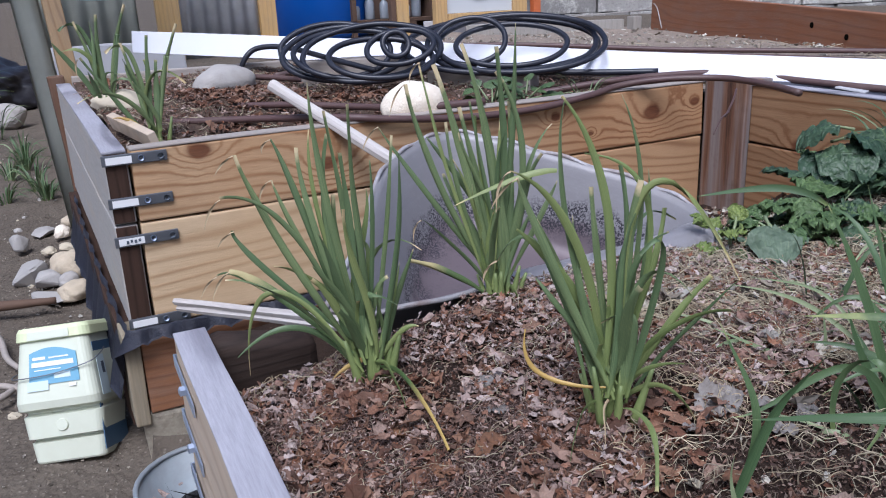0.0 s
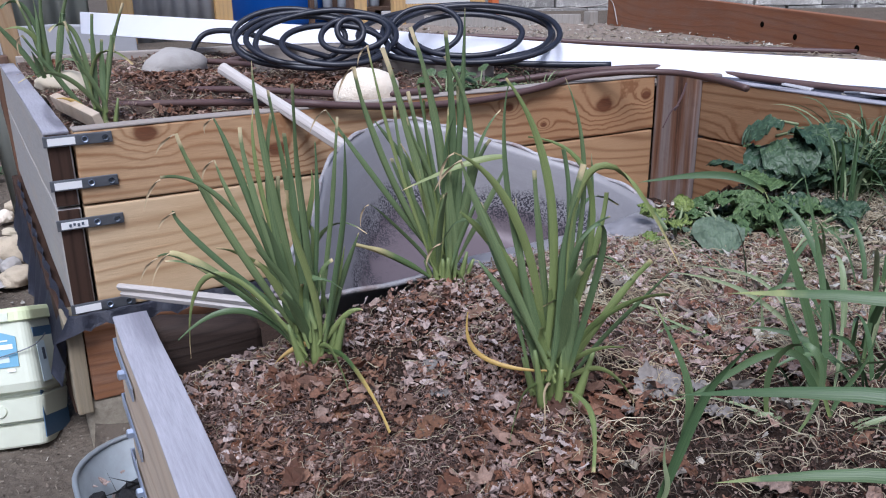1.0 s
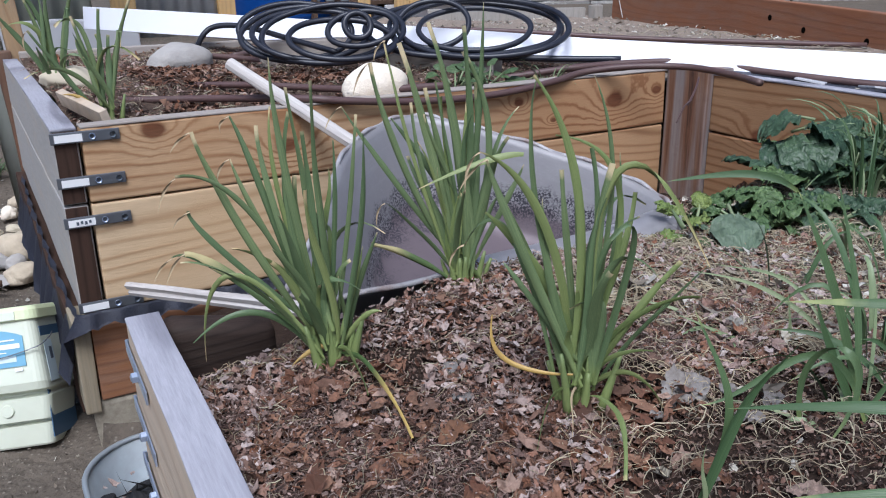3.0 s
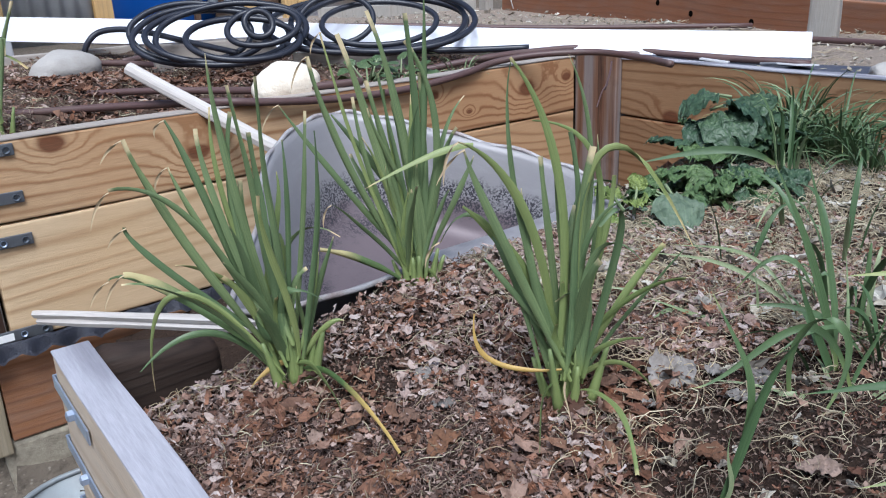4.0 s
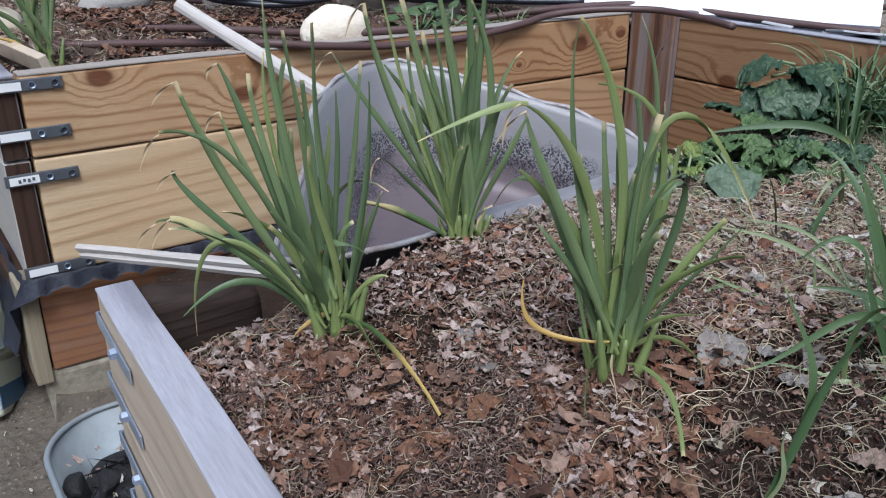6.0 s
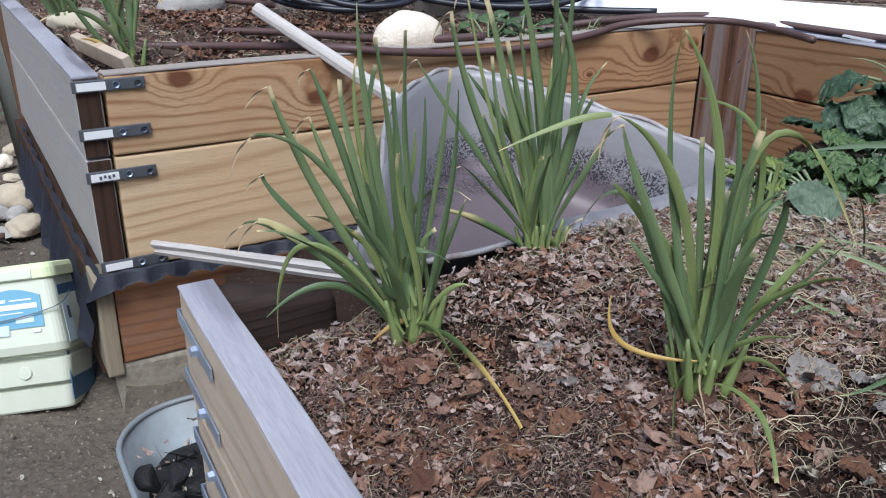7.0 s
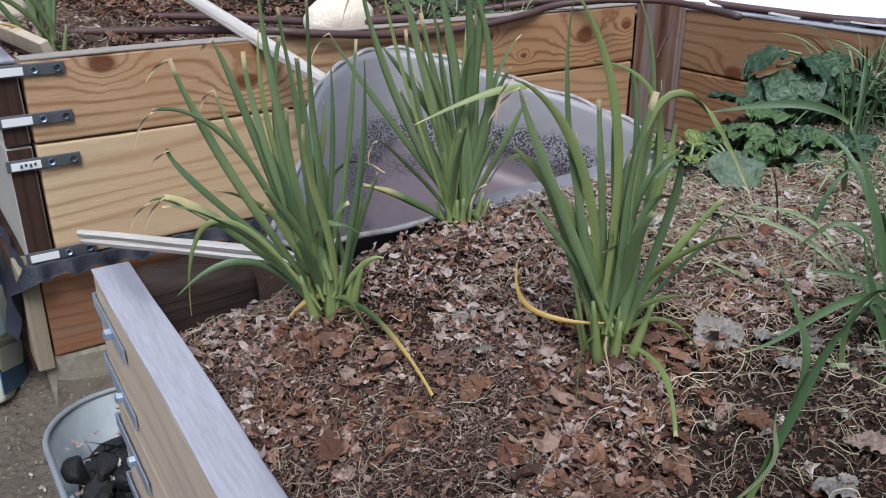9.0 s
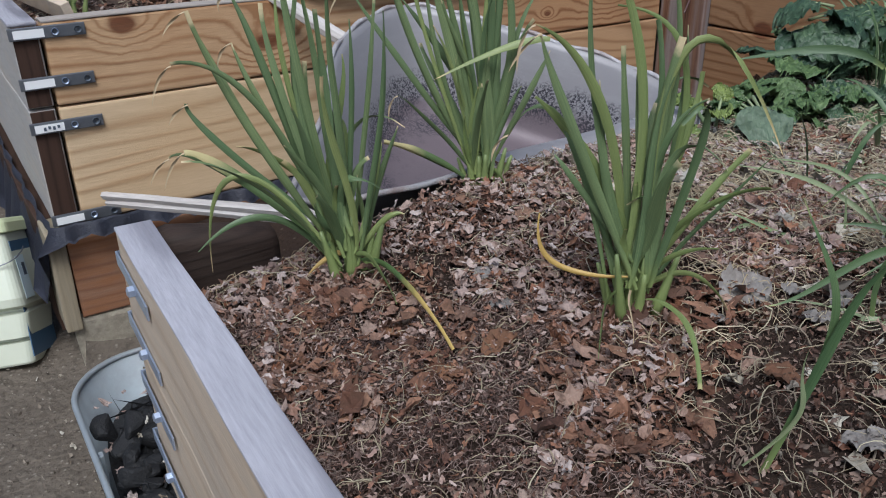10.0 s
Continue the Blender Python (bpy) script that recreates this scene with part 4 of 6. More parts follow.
LEEK_B_TALL = [
    (-10.3, 26.4, -9.2, 16.8, 0, 0, 8.6), (-13.7, 21.6, -8.3, 13, 0.5, 0, 7), (-6.9, 28.5, -3.2, 17.5, 0, 0, 10.1), (-8.5, 28.7, -7.2, 19.7, 1, 1, 4.7),
    (-3.1, 24.1, -1.2, 14, 0.5, 0, 5.5), (-3.6, 30.7, 0.8, 18.2, 0, 0, 10.1), (0.1, 30.2, 1.4, 17.9, -0.5, 0, 10.1), (0.1, 27.4, 6.4, 17.9, 0, 0, 7.8),
    (2.5, 32.6, 2.5, 17.6, 0.5, 0, 7.8), (7, 14.6, 5.4, 10.6, -1, 0, 7), (-5.9, 21.8, -5.4, 14, 0.5, 0, 6.2), (-1.5, 21, 0.2, 12.2, 1, 0, 8.6),
    (-4.2, 23.3, -1.8, 12.3, 1.5, 0, 9.4), (1.7, 23.9, 2, 8.1, 1, 0, 8.6),
]
LEEK_B_LOW = [
    (4, 11, 2.8, 8.9, -1.5, 0, 6.2), (-9.2, 10.5, -5.6, 7.6, -1, 0, 6.2), (-10.9, 5.8, -6.7, 4.3, -2, 5, 8.6), (1.9, 0.4, 1.6, 2.4, -2.6, 1, 6.2),
    (-0.5, 11, -2, 6.1, -1, 1, 6.2), (-2, 8.1, -2, 3.7, -1.5, 1, 7), (1.1, 20.7, -0.5, 15.3, -1, 0, 7.8),
]
LEEK_C_TALL = [
    (-9, 22.6, -2.2, 19.5, -1, 1, 7.4), (-8.3, 21.8, -7.1, 18, 0, 0, 7.4), (-4.2, 27.9, -6.3, 20.7, 1, 0, 5.6), (-4.8, 28.3, 1.5, 20.7, -0.5, 1, 7.4),
    (-2.7, 23.3, 6.9, 22.7, 1, 1, 5), (0.3, 28, 4.1, 20.3, 1.5, 0, 4.3), (1.5, 21.3, -0.5, 12.6, -0.5, 0, 10.5), (4.2, 18.4, 4, 14.2, 1, 1, 6.8),
    (4, 16.8, -0.4, 15.1, -1, 0, 6.2), (-6.4, 15.4, -5.2, 13, 1.5, 0, 5.6), (-2.2, 20.6, -1.9, 15.5, 0.5, 0, 6.2), (0.1, 22.3, 2, 14.4, 0.5, 0, 6.2),
    (-3.7, 18.1, -3.7, 11.9, 1, 0, 6.8), (-1.1, 19.7, -0.1, 14, 0.5, 0, 7.4),
]
LEEK_C_LOW = [
    (10.1, 12.4, -1, 34, -1, 1, 6.8), (11.4, 11.3, 5.9, 7.2, 2, 0, 5.6), (7.9, 12.7, 4.4, 8.7, -0.5, 1, 7.4), (9.4, 9.7, 4.2, 9.6, -1.5, 1, 6.8),
    (5.2, 5.7, 1, 5.4, -3, 1, 6.2), (5.9, 1, 4.5, 5.2, -4, 1, 5.6), (0.5, 0.4, 2.9, 3.5, -12.7, 1, 5), (-7.7, 7.9, -8.9, 2.5, 1, 2, 4.3),
    (-2.2, 0.4, -1.3, 3.5, -6.8, 3, 3.1), (-5.2, 0.4, -4, 3.5, -8.4, 1, 4.3), (-6.8, 12.7, -6, 11.7, 1, 0, 5), (-10, 13.7, -6, 22.3, 3, 0, 5),
    (-1.5, 7.3, -1.6, 4.6, -1.5, 1, 8.1), (2.7, 21.7, 3.5, 11.5, 1.5, 0, 6.2),
]
TURN_LOCAL = -26.6
leek("leek_plant", "tall leek clump with blue-green straps and yellowed tips in leaf mulch", pose(0.129, -0.808, 0.485, 0, 0, TURN_LOCAL), LEEK_A_TALL + LEEK_A_LOW, 8, 3, 15, 0.2, wide=0.026)
_b = leek("leek_plant", "upright leek clump growing against the wheelbarrow tray", pose(0.328, -0.743, 0.508, 0, 0, TURN_LOCAL), LEEK_B_TALL + LEEK_B_LOW, 8, 8, 14, 0.22, wide=0.022)
part("leaf", blade((0.07, -0.01, 0.158), (0.035, -0.012, 0.163), (-0.055, -0.02, 0.122), 0.008, 0.2, 14, 0.4, (0.2, 0.4, 1.0), base=0.6), M_LEEKPALE, _b, "folded leaf with a dry tan end", True)
leek("leek_plant", "large leek clump with arching straps and dry cut tips", pose(0.266, -1.043, 0.509, 0, 0, TURN_LOCAL), LEEK_C_TALL + LEEK_C_LOW, 8, 15, 12, 0.18, wide=0.02)
LEEK_D = [(-3.5, 17, -1.5, 9, 0, 0, 9), (0.5, 18, -0.8, 9, 0, 0, 10), (5.5, 19.5, 1.5, 10, 0, 0, 9), (-6.0, 15.5, -1.0, 20, 0, 0, 9), (3.0, 12, 4.5, 20, 0, 0, 8), (-10.0, 15, -5.0, 6, 0, 0, 9), (-6.5, 5.0, -3, 5, 0, 2, 7), (1.5, 14, 0.6, 8, 0, 0, 10)]
leek("leek_plant", "small leek clump with drooping tips in the upper bed", pose(0.075, 0.17, 0.592, 0, 0, -10) @ Matrix.Scale(1.2, 4), LEEK_D, 4, 21, 6, 0.14)
leek("leek_plant", "small leek clump at the side of the upper bed", pose(0.03, 0.62, 0.6, 0, 0, -10) @ Matrix.Scale(1.35, 4), LEEK_D[:5], 4, 27, 6, 0.15)


# ---- grass and greens of the lower bed ----
def grass(name, label, at, count, height, spread, width, seed, material=None, droop=0.45, group="grass clumps"):
    rnd = random.Random(seed)
    root = thing(name, label, "grass", at, group)
    for k in range(count):
        a = rnd.random() * 2 * math.pi
        h = height * rnd.uniform(0.5, 1.1)
        out = spread * rnd.uniform(0.2, 1.0)
        foot = Vector((0.02 * math.cos(a), 0.02 * math.sin(a), -0.01))
        d = Vector((math.cos(a), math.sin(a), 0))
        mid = foot + d * out * 0.35 + Vector((0, 0, h * (0.75 + droop * 0.5)))
        end = foot + d * out + Vector((0, 0, h * (1 - droop * rnd.uniform(0.0, 1.6))))
        bm = blade(foot, mid, end, width * rnd.uniform(0.6, 1.2), fold=0.2, twist=rnd.uniform(-1.6, 1.6), across=Vector((-d.y, d.x, 0)), segs=9, base=0.5)
        part("blade", bm, material or (M_GRASS if rnd.random() < 0.8 else M_GRASSPALE), root, smooth=True)
    return root


GRASS_SPOTS = [
    (0.66, -0.95, 7, 0.1, 0.12, 0.007), (0.62, -1.19, 8, 0.13, 0.13, 0.008), (0.78, -1.02, 8, 0.14, 0.13, 0.008), (0.86, -0.9, 7, 0.12, 0.12, 0.007),
    (0.7, -1.09, 8, 0.14, 0.13, 0.007), (0.53, -1.29, 8, 0.1, 0.12, 0.008), (0.55, -1.15, 8, 0.15, 0.1, 0.009), (0.6, -1.11, 8, 0.17, 0.12, 0.009), (0.52, -1.2, 8, 0.13, 0.13, 0.009), (0.64, -1.24, 8, 0.14, 0.12, 0.009), (0.47, -1.17, 6, 0.09, 0.12, 0.007),
]
for k, (x, y, c, h, sp, w) in enumerate(GRASS_SPOTS):
    grass("grass_plant", "young wheat-like grass clump in bleached mulch", pose(x, y, mulch_height(x, y) - 0.003), max(4, int(c * 0.8)), h, sp, w * 0.8, 31 + k)
for k, (x, y) in enumerate(((0.5, -1.0), (0.66, -1.08), (0.42, -1.2), (0.8, -0.95), (0.56, -1.2), (0.72, -0.98))):
    grass("flattened_grass", "low pale grass flattened on the mulch", pose(x, y, mulch_height(x, y)), 12, 0.03, 0.11, 0.005, 60 + k, M_GRASSPALE)
def bladed_grass(label, at, blades, tall=M_GRASS):
    """Single wide grass blades, each a bent line of four points in cm from the plant's foot, then its width in mm."""
    root = thing("grass_plant", label, "grass", pose(*at), "grass clumps")
    for x0, y0, z0, x1, y1, z1, x2, y2, z2, x3, y3, z3, mm in blades:
        p0, p1, p2, p3 = [Vector(q) * 0.01 for q in ((x0, y0, z0), (x1, y1, z1), (x2, y2, z2), (x3, y3, z3))]
        run = (p3 - p0).normalized()
        face = run.cross(Vector((0.55, 0.83, 0.0)))
        part("blade", blade(p0, p1, p3, mm * 0.0007, 0.16, 18, 0.7, face, p15=p2, base=0.45, taper=2.2), tall if mm > 7 else M_GRASSPALE, root, smooth=True)
    return root


bladed_grass("forked wheat-like grass shoot rising from the mulch", (0.205, -1.218, 0.487), [
    (0, 0, 0, 3.9, -2.1, 12.6, 3.2, -0.8, 11.5, 1.4, 1.5, 17.9, 9),
    (0.1, -0.1, -0, 3.8, -2.1, 14.4, 3.2, -0.8, 10.8, 6.9, -2.8, 15.9, 12),
    (-0.9, 0.7, 0.5, 3.1, -2.3, 6, 0.4, -0.3, 5.2, 1.2, -0.9, 9.3, 6),
])
bladed_grass("wheat-like grass with one long arching blade", (0.473, -1.169, 0.503), [
    (-0, 0, 0, -1.9, 1.4, 8.7, -3.6, 2.7, 13.8, -5.9, 4.5, 19.5, 12),
    (-5.8, 4.4, 19.1, -6.8, 6.5, 21, -8.8, 9.3, 20, -12, 12.9, 19, 9),
    (-0.3, 0.3, 1.1, 1.2, 1.2, 6.6, 1.1, 3.4, 13, 0.8, 5.7, 19.7, 10),
    (0.5, -0.4, 1.1, 2.1, 0.5, 3.9, 3.3, 1.7, 7.6, 4.6, 2.8, 9.8, 6),
    (0.8, -0.6, -3.7, -2.3, 0.9, 4.3, -4.2, 1.5, 6.5, -5.6, 1.7, 11.2, 11),
])
bladed_grass("wheat-like grass with drooping blades", (0.437, -1.197, 0.503), [
    (-3.7, 2.8, -0.6, -7.2, 4.2, 11.9, 1.7, -3.8, 9.8, -5.5, 0.4, -1.6, 10),
    (0.1, -0.1, 0.8, -3.1, 2.4, 13.3, -6.4, 4.9, 2.1, -10.4, 8, 1.5, 9),
    (-0, 0, 0, 1.3, 0.3, 3.8, 4.1, -0.6, 3.7, 5, -0, 8, 8),
    (2.2, -1.7, 0.1, -1.8, -1.2, -0.5, -6.1, -0.4, -5.7, -9.1, -0.6, -6, 9),
    (-1.2, 0.9, 0.9, -1.5, -1.4, -3, -2.9, -2.8, -2.3, -4.5, -4.1, -3, 7),
])
bladed_grass("low grass with long pale blades lying over the straw", (0.551, -1.096, 0.503), [
    (-0.7, 0.6, 0.7, -0.8, 4.8, 8.2, -1.3, 9.3, 5.6, -2.5, 14.5, 5.3, 5),
    (0.2, -0.2, 0.3, -1.9, 5.6, 4.5, -0.4, 8.7, 4.7, -4.5, 16, 4.4, 7),
    (0.9, -0.7, -2.6, -4.4, 3.3, -1.6, -9.3, 7.1, 1.7, -12.7, 9.7, 3.4, 7),
    (-5.5, 4.2, -1.5, -3.1, 2.4, 1, -4.2, 3.2, 2.9, -4.4, 3.4, 6.3, 6),
])
near = thing("grass_plant", "broad-bladed wheat-like grass leaning over the mulch", "grass", pose(0.2, -1.5, 0.485), "grass clumps")
for p0, p1, p15, p2, w in (
        ((0.15, -0.03, 0), (0.12, -0.01, 0.2), (0.0, 0.06, 0.24), (-0.074, 0.188, 0.189), 0.016),
        ((0.16, -0.02, 0), (0.13, 0.0, 0.23), (0.03, 0.08, 0.262), (-0.037, 0.193, 0.233), 0.017),
        ((0.14, 0.0, 0), (0.11, 0.02, 0.16), (0.0, 0.07, 0.2), (-0.074, 0.159, 0.156), 0.014)):
    part("blade", blade(p0, p1, p2, w, 0.2, 16, 0.3, (0.5, 0.1, 0.8), p15=p15, base=0.5), M_GRASS, near, smooth=True)
for x, y, count, high, seed in ((1.17, -0.7, 120, 0.15, 37), (1.26, -0.76, 130, 0.16, 38), (1.29, -0.66, 110, 0.17, 39), (1.22, -0.84, 80, 0.12, 86)):
    grass("grass_tuft", "dense tuft of fine grass beside the board wall", pose(x, y, 0.48), count, high, high * 1.1, 0.0046, seed, None, 0.5)
grass("grass_tuft", "thin grass shoots beside the greens", pose(1.07, -0.78, 0.485), 10, 0.16, 0.08, 0.006, 40)


def green_leaf(root, m, length, wide, cup, curl, puff, seed, material, stem):
    """One broad leaf on its stalk."""
    leaf = part("leaf", broadleaf(length, wide, cup, curl, puff * length, seed, nu=18, nv=16), material, root, smooth=True, at=m)
    part("stalk", tube(glide([(-stem, 0, -0.002), (0.0, 0, -0.001), (length * 0.3, 0, -0.004)], 5), 0.0026, 6, taper=lambda t: 1.1 - 0.7 * t), M_GRASSPALE, leaf, smooth=True)


def greens(name, label, at, leaves, seed, material, size, rise, group="leafy greens", puff=0.08, shown=()):
    """A loose clump of broad blistered leaves on short stalks; rise: 0 flat on the soil, 1 upright. shown: single leaves (turn, height, pitch, roll, length, curl)."""
    rnd = random.Random(seed)
    root = thing(name, label, "leafy green", at, group)
    for k in range(leaves):
        a = 360 * k * 0.382 + rnd.uniform(-30, 30)
        young = k / leaves
        length = size * rnd.uniform(0.7, 1.15) * (1.0 - 0.4 * young)
        up = 8 + 62 * rise * (0.3 + 0.7 * young) + rnd.uniform(-16, 16)
        stem = 0.012 + 0.035 * rise
        m = pose(0.012 * math.cos(radians(a)), 0.012 * math.sin(radians(a)), 0.004 + 0.025 * rise * young, 0, 0, a) @ pose(0, 0, 0, rnd.uniform(-28, 28), -up) @ pose(stem, 0, 0)
        green_leaf(root, m, length, length * rnd.uniform(0.8, 1.1), rnd.uniform(-0.35, 0.25), rnd.uniform(0.6, 1.7), puff, seed * 31 + k, material if rnd.random() < 0.8 else M_CHARD, stem)
    for k, (turn, high, pitch, roll, length, curl) in enumerate(shown):
        m = pose(0, 0, high, 0, 0, turn) @ pose(0, 0, 0, roll, -pitch) @ pose(0.01, 0, 0)
        green_leaf(root, m, length, length * 1.05, -0.15, curl, puff, seed * 77 + k, material, 0.03)
    return root


greens("spinach_plant", "dark blue-green spinach with large blistered leaves", pose(1.1, -0.62, 0.485), 9, 41, M_CHARDBLUE, 0.1, 0.9, puff=0.15, shown=((225, 0.1, 10, 10, 0.095, 1.7), (200, 0.075, 15, -22, 0.085, 1.5), (262, 0.065, 5, 25, 0.085, 1.4), (150, 0.13, 10, 0, 0.08, 1.5), (285, 0.11, 20, -15, 0.08, 1.6)))
greens("spinach_plant", "dark blue-green spinach with large blistered leaves", pose(1.2, -0.64, 0.482), 11, 42, M_CHARDBLUE, 0.105, 0.95, puff=0.15, shown=((240, 0.09, 10, -8, 0.085, 1.5), (190, 0.12, 12, 10, 0.08, 1.4)))
greens("lettuce_plant", "low bright green crinkled lettuce", pose(0.83, -0.74, 0.486), 15, 43, M_CHARD, 0.07, 0.45, puff=0.2)
greens("lettuce_plant", "low bright green crinkled lettuce", pose(0.915, -0.74, 0.488), 15, 45, M_CHARD, 0.075, 0.5, puff=0.2)
greens("lettuce_plant", "low grey-green crinkled lettuce beside the spinach", pose(0.96, -0.795, 0.486), 12, 49, M_CHARDBLUE, 0.075, 0.35, puff=0.2)
greens("lettuce_plant", "grey-green lettuce with one broad round leaf on the mulch", pose(0.755, -0.775, 0.487), 3, 44, M_DUSTY, 0.045, 0.3, puff=0.13, shown=((236, 0.05, -15, 0, 0.07, 0.5),))
greens("lettuce_plant", "small yellow-green frilled lettuce", pose(0.725, -0.735, 0.487), 10, 52, M_LIME, 0.045, 0.6, puff=0.25)
greens("small_weed", "small green weed by the raised bed's edge", pose(0.93, 0.13, 0.598), 10, 46, M_WEED, 0.06, 0.7)
greens("small_weed", "small green weed by the raised bed's edge", pose(0.82, 0.1, 0.598), 9, 47, M_WEED, 0.05, 0.8)
grass("grass_tuft", "thin grey-green grass along the raised bed's edge", pose(1.08, 0.09, 0.6), 22, 0.06, 0.09, 0.004, 48, M_GRASSPALE)


# ---- dead leaves and straw ----
def flakes(count, x0, x1, y0, y1, height, small, large, seed, keep=None, fine=False):
    """Torn, curled leaf scraps lying every way on a surface; fine: few-sided crumbs."""
    rnd = random.Random(seed)
    verts, faces = [], []
    made = 0
    while made < count:
        x, y = rnd.uniform(x0, x1), rnd.uniform(y0, y1)
        if keep and not keep(x, y):
            continue
        made += 1
        s = small + (large - small) * rnd.random() ** 2.4
        n = rnd.choice((4, 5)) if fine else rnd.choice((9, 11, 13))
        tilt = 0.7 if s < 0.006 else 0.34
        rot = Euler((rnd.gauss(0, tilt), rnd.gauss(0, tilt), rnd.random() * 6.28)).to_matrix()
        curl = rnd.choice((-1, 1)) * rnd.random() ** 1.5 * 1.6 / max(s, 0.006)
        fold = rnd.uniform(-0.7, 0.7) if rnd.random() < 0.6 else 0.0
        z = height(x, y) + (0.001 if fine else 0.003) + s * 0.1 + rnd.random() ** 2 * (0.007 if fine else 0.010)
        k = len(verts)
        lean, thin = rnd.uniform(-0.5, 0.5), rnd.uniform(0.3, 0.85)
        ring = []
        for i in range(n):
            a = 2 * math.pi * i / n + rnd.uniform(-0.25, 0.25)
            r = s * (rnd.uniform(0.75, 1.1) if rnd.random() < 0.62 else rnd.uniform(0.38, 0.7))
            ring.append(Vector((r * math.cos(a) + lean * r * math.sin(a), thin * r * math.sin(a), 0)))
        pts = [Vector((0, 0, 0))] + ([] if fine else [q * 0.52 for q in ring]) + ring
        for p in pts:
            p.z = 0.45 * curl * p.y * p.y + 0.2 * curl * p.x * p.x + fold * abs(p.y + 0.3 * p.x) + s * 0.2 * rnd.uniform(-1, 1)
            verts.append(rot @ p + Vector((x, y, z)))
        for i in range(n):
            j = (i + 1) % n
            faces.append((k, k + 1 + i, k + 1 + j))
            if not fine:
                faces.append((k + 1 + i, k + 1 + n + i, k + 1 + n + j, k + 1 + j))
    return verts, faces


def strings(count, x0, x1, y0, y1, height, short, long, thick, seed, keep=None, wiggle=0.5, lift=1.0):
    """Curved straw and root threads, three-sided."""
    rnd = random.Random(seed)
    verts, faces = [], []
    made = 0
    while made < count:
        x, y = rnd.uniform(x0, x1), rnd.uniform(y0, y1)
        if keep and not keep(x, y):
            continue
        made += 1
        length, a, bend = rnd.uniform(short, long), rnd.random() * 6.28, rnd.uniform(-2.4, 2.4)
        t = thick * rnd.uniform(0.5, 1.4)
        rise = rnd.uniform(0.002, 0.014) * lift
        k, n = len(verts), 7
        p = Vector((x, y, 0))
        for i in range(n):
            u = i / (n - 1)
            g = height(p.x, p.y) + 0.003 + rise * math.sin(u * math.pi) + 0.0025 * lift * math.sin(u * 9 + x * 90)
            w = t * (1 - 0.5 * u)
            side = Vector((-math.sin(a), math.cos(a), 0)) * w
            verts += [Vector((p.x, p.y, g)) + side, Vector((p.x, p.y, g)) - side, Vector((p.x, p.y, g + w * 1.3))]
            a += bend / n + rnd.gauss(0, wiggle)
            p = p + Vector((math.cos(a), math.sin(a), 0)) * length / n
        for i in range(n - 1):
            for j in range(3):
                q, r = k + 3 * i + j, k + 3 * i + (j + 1) % 3
                faces.append((q, r, r + 3, q + 3))
    return verts, faces


def stuff(name, data, material, label, category):
    me = bpy.data.meshes.new(name)
    me.from_pydata([tuple(v) for v in data[0]], [], data[1])
    me.materials.append(material)
    return tagged(new(name, me), label, category, kind="stuff")


def on_mulch(x, y):
    return not (y > -0.722 and 0.13 < x < 0.78) and not (y > -0.635 and x < 0.86) and x > -0.002 + 0.035 * (y + 0.595)


def leafy(x, y):
    return on_mulch(x, y) and lumps(x, y, 6.5, 1.3) + 0.5 * lumps(x, y, 17.0, 6.0) > -0.14


def right_side(x, y):
    return on_mulch(x, y) and (x + 0.25 * y + 0.12 * lumps(x, y, 5.0, 9.0)) > 0.22


def rusty(x, y):
    """Reddish leaf mould round the feet of two clumps and in scattered spots."""
    near_feet = math.exp(-((x - 0.1) / 0.09) ** 2 - ((y + 0.94) / 0.09) ** 2) + math.exp(-((x - 0.25) / 0.1) ** 2 - ((y + 1.09) / 0.06) ** 2)
    return on_mulch(x, y) and near_feet + 0.75 * lumps(x, y, 9.0, 8.0) > 0.3


def bare_corner(x, y):
    """Dark trodden soil with roots in the front corner."""
    return on_mulch(x, y) and x - 0.9 * (y + 1.1) + 0.12 * lumps(x, y, 6.0, 5.0) > 0.27 and y < -1.09 + 0.05 * lumps(x, y, 9.0, 3.0) - 0.15 * max(0.0, x - 0.35)


def mat_depth(x, y):
    """Where threads of root lie bare: one patch before the first clump, and the near front."""
    return math.exp(-((x - 0.1) / 0.085) ** 2 - ((y + 1.06) / 0.085) ** 2) + 0.8 * smoothstep(1.12, 1.3, -y) + 0.85 * (1 - smoothstep(0.03, 0.13, x)) * smoothstep(0.76, 0.9, -y) + 0.55 * lumps(x, y, 8.0, 2.5)


def crumbled(x, y):
    """Leaf flakes lie thick over the mound and thin out over the matted patches."""
    return leafy(x, y) and not bare_corner(x, y) and mat_depth(x, y) < 0.55


def matted(x, y):
    return on_mulch(x, y) and not bare_corner(x, y) and mat_depth(x, y) > 0.2


def strawy(x, y):
    return right_side(x, y) and not bare_corner(x, y)


BROWN, PALE = "brown crumbled dead leaves covering the lower bed", "bleached pale dead leaves on the lower bed"
stuff("mulch_crumbs", flakes(70000, -0.028, 0.9, -1.4, -0.62, mulch_height, 0.0011, 0.0048, 55, on_mulch, True), M_CRUMB, "fine dark mulch crumbs and bark bits", "mulch")
stuff("leaf_litter", flakes(11500, -0.028, 0.85, -1.5, -0.64, mulch_height, 0.0022, 0.0075, 52, crumbled), M_LEAF, BROWN, "leaf litter")
stuff("leaf_litter", flakes(1500, -0.028, 0.85, -1.5, -0.64, mulch_height, 0.006, 0.0135, 64, crumbled), M_LEAF, BROWN, "leaf litter")
stuff("leaf_litter", flakes(2600, 0.5, 1.38, -1.6, -0.03, mulch_height, 0.003, 0.013, 51, leafy), M_LEAF, BROWN, "leaf litter")
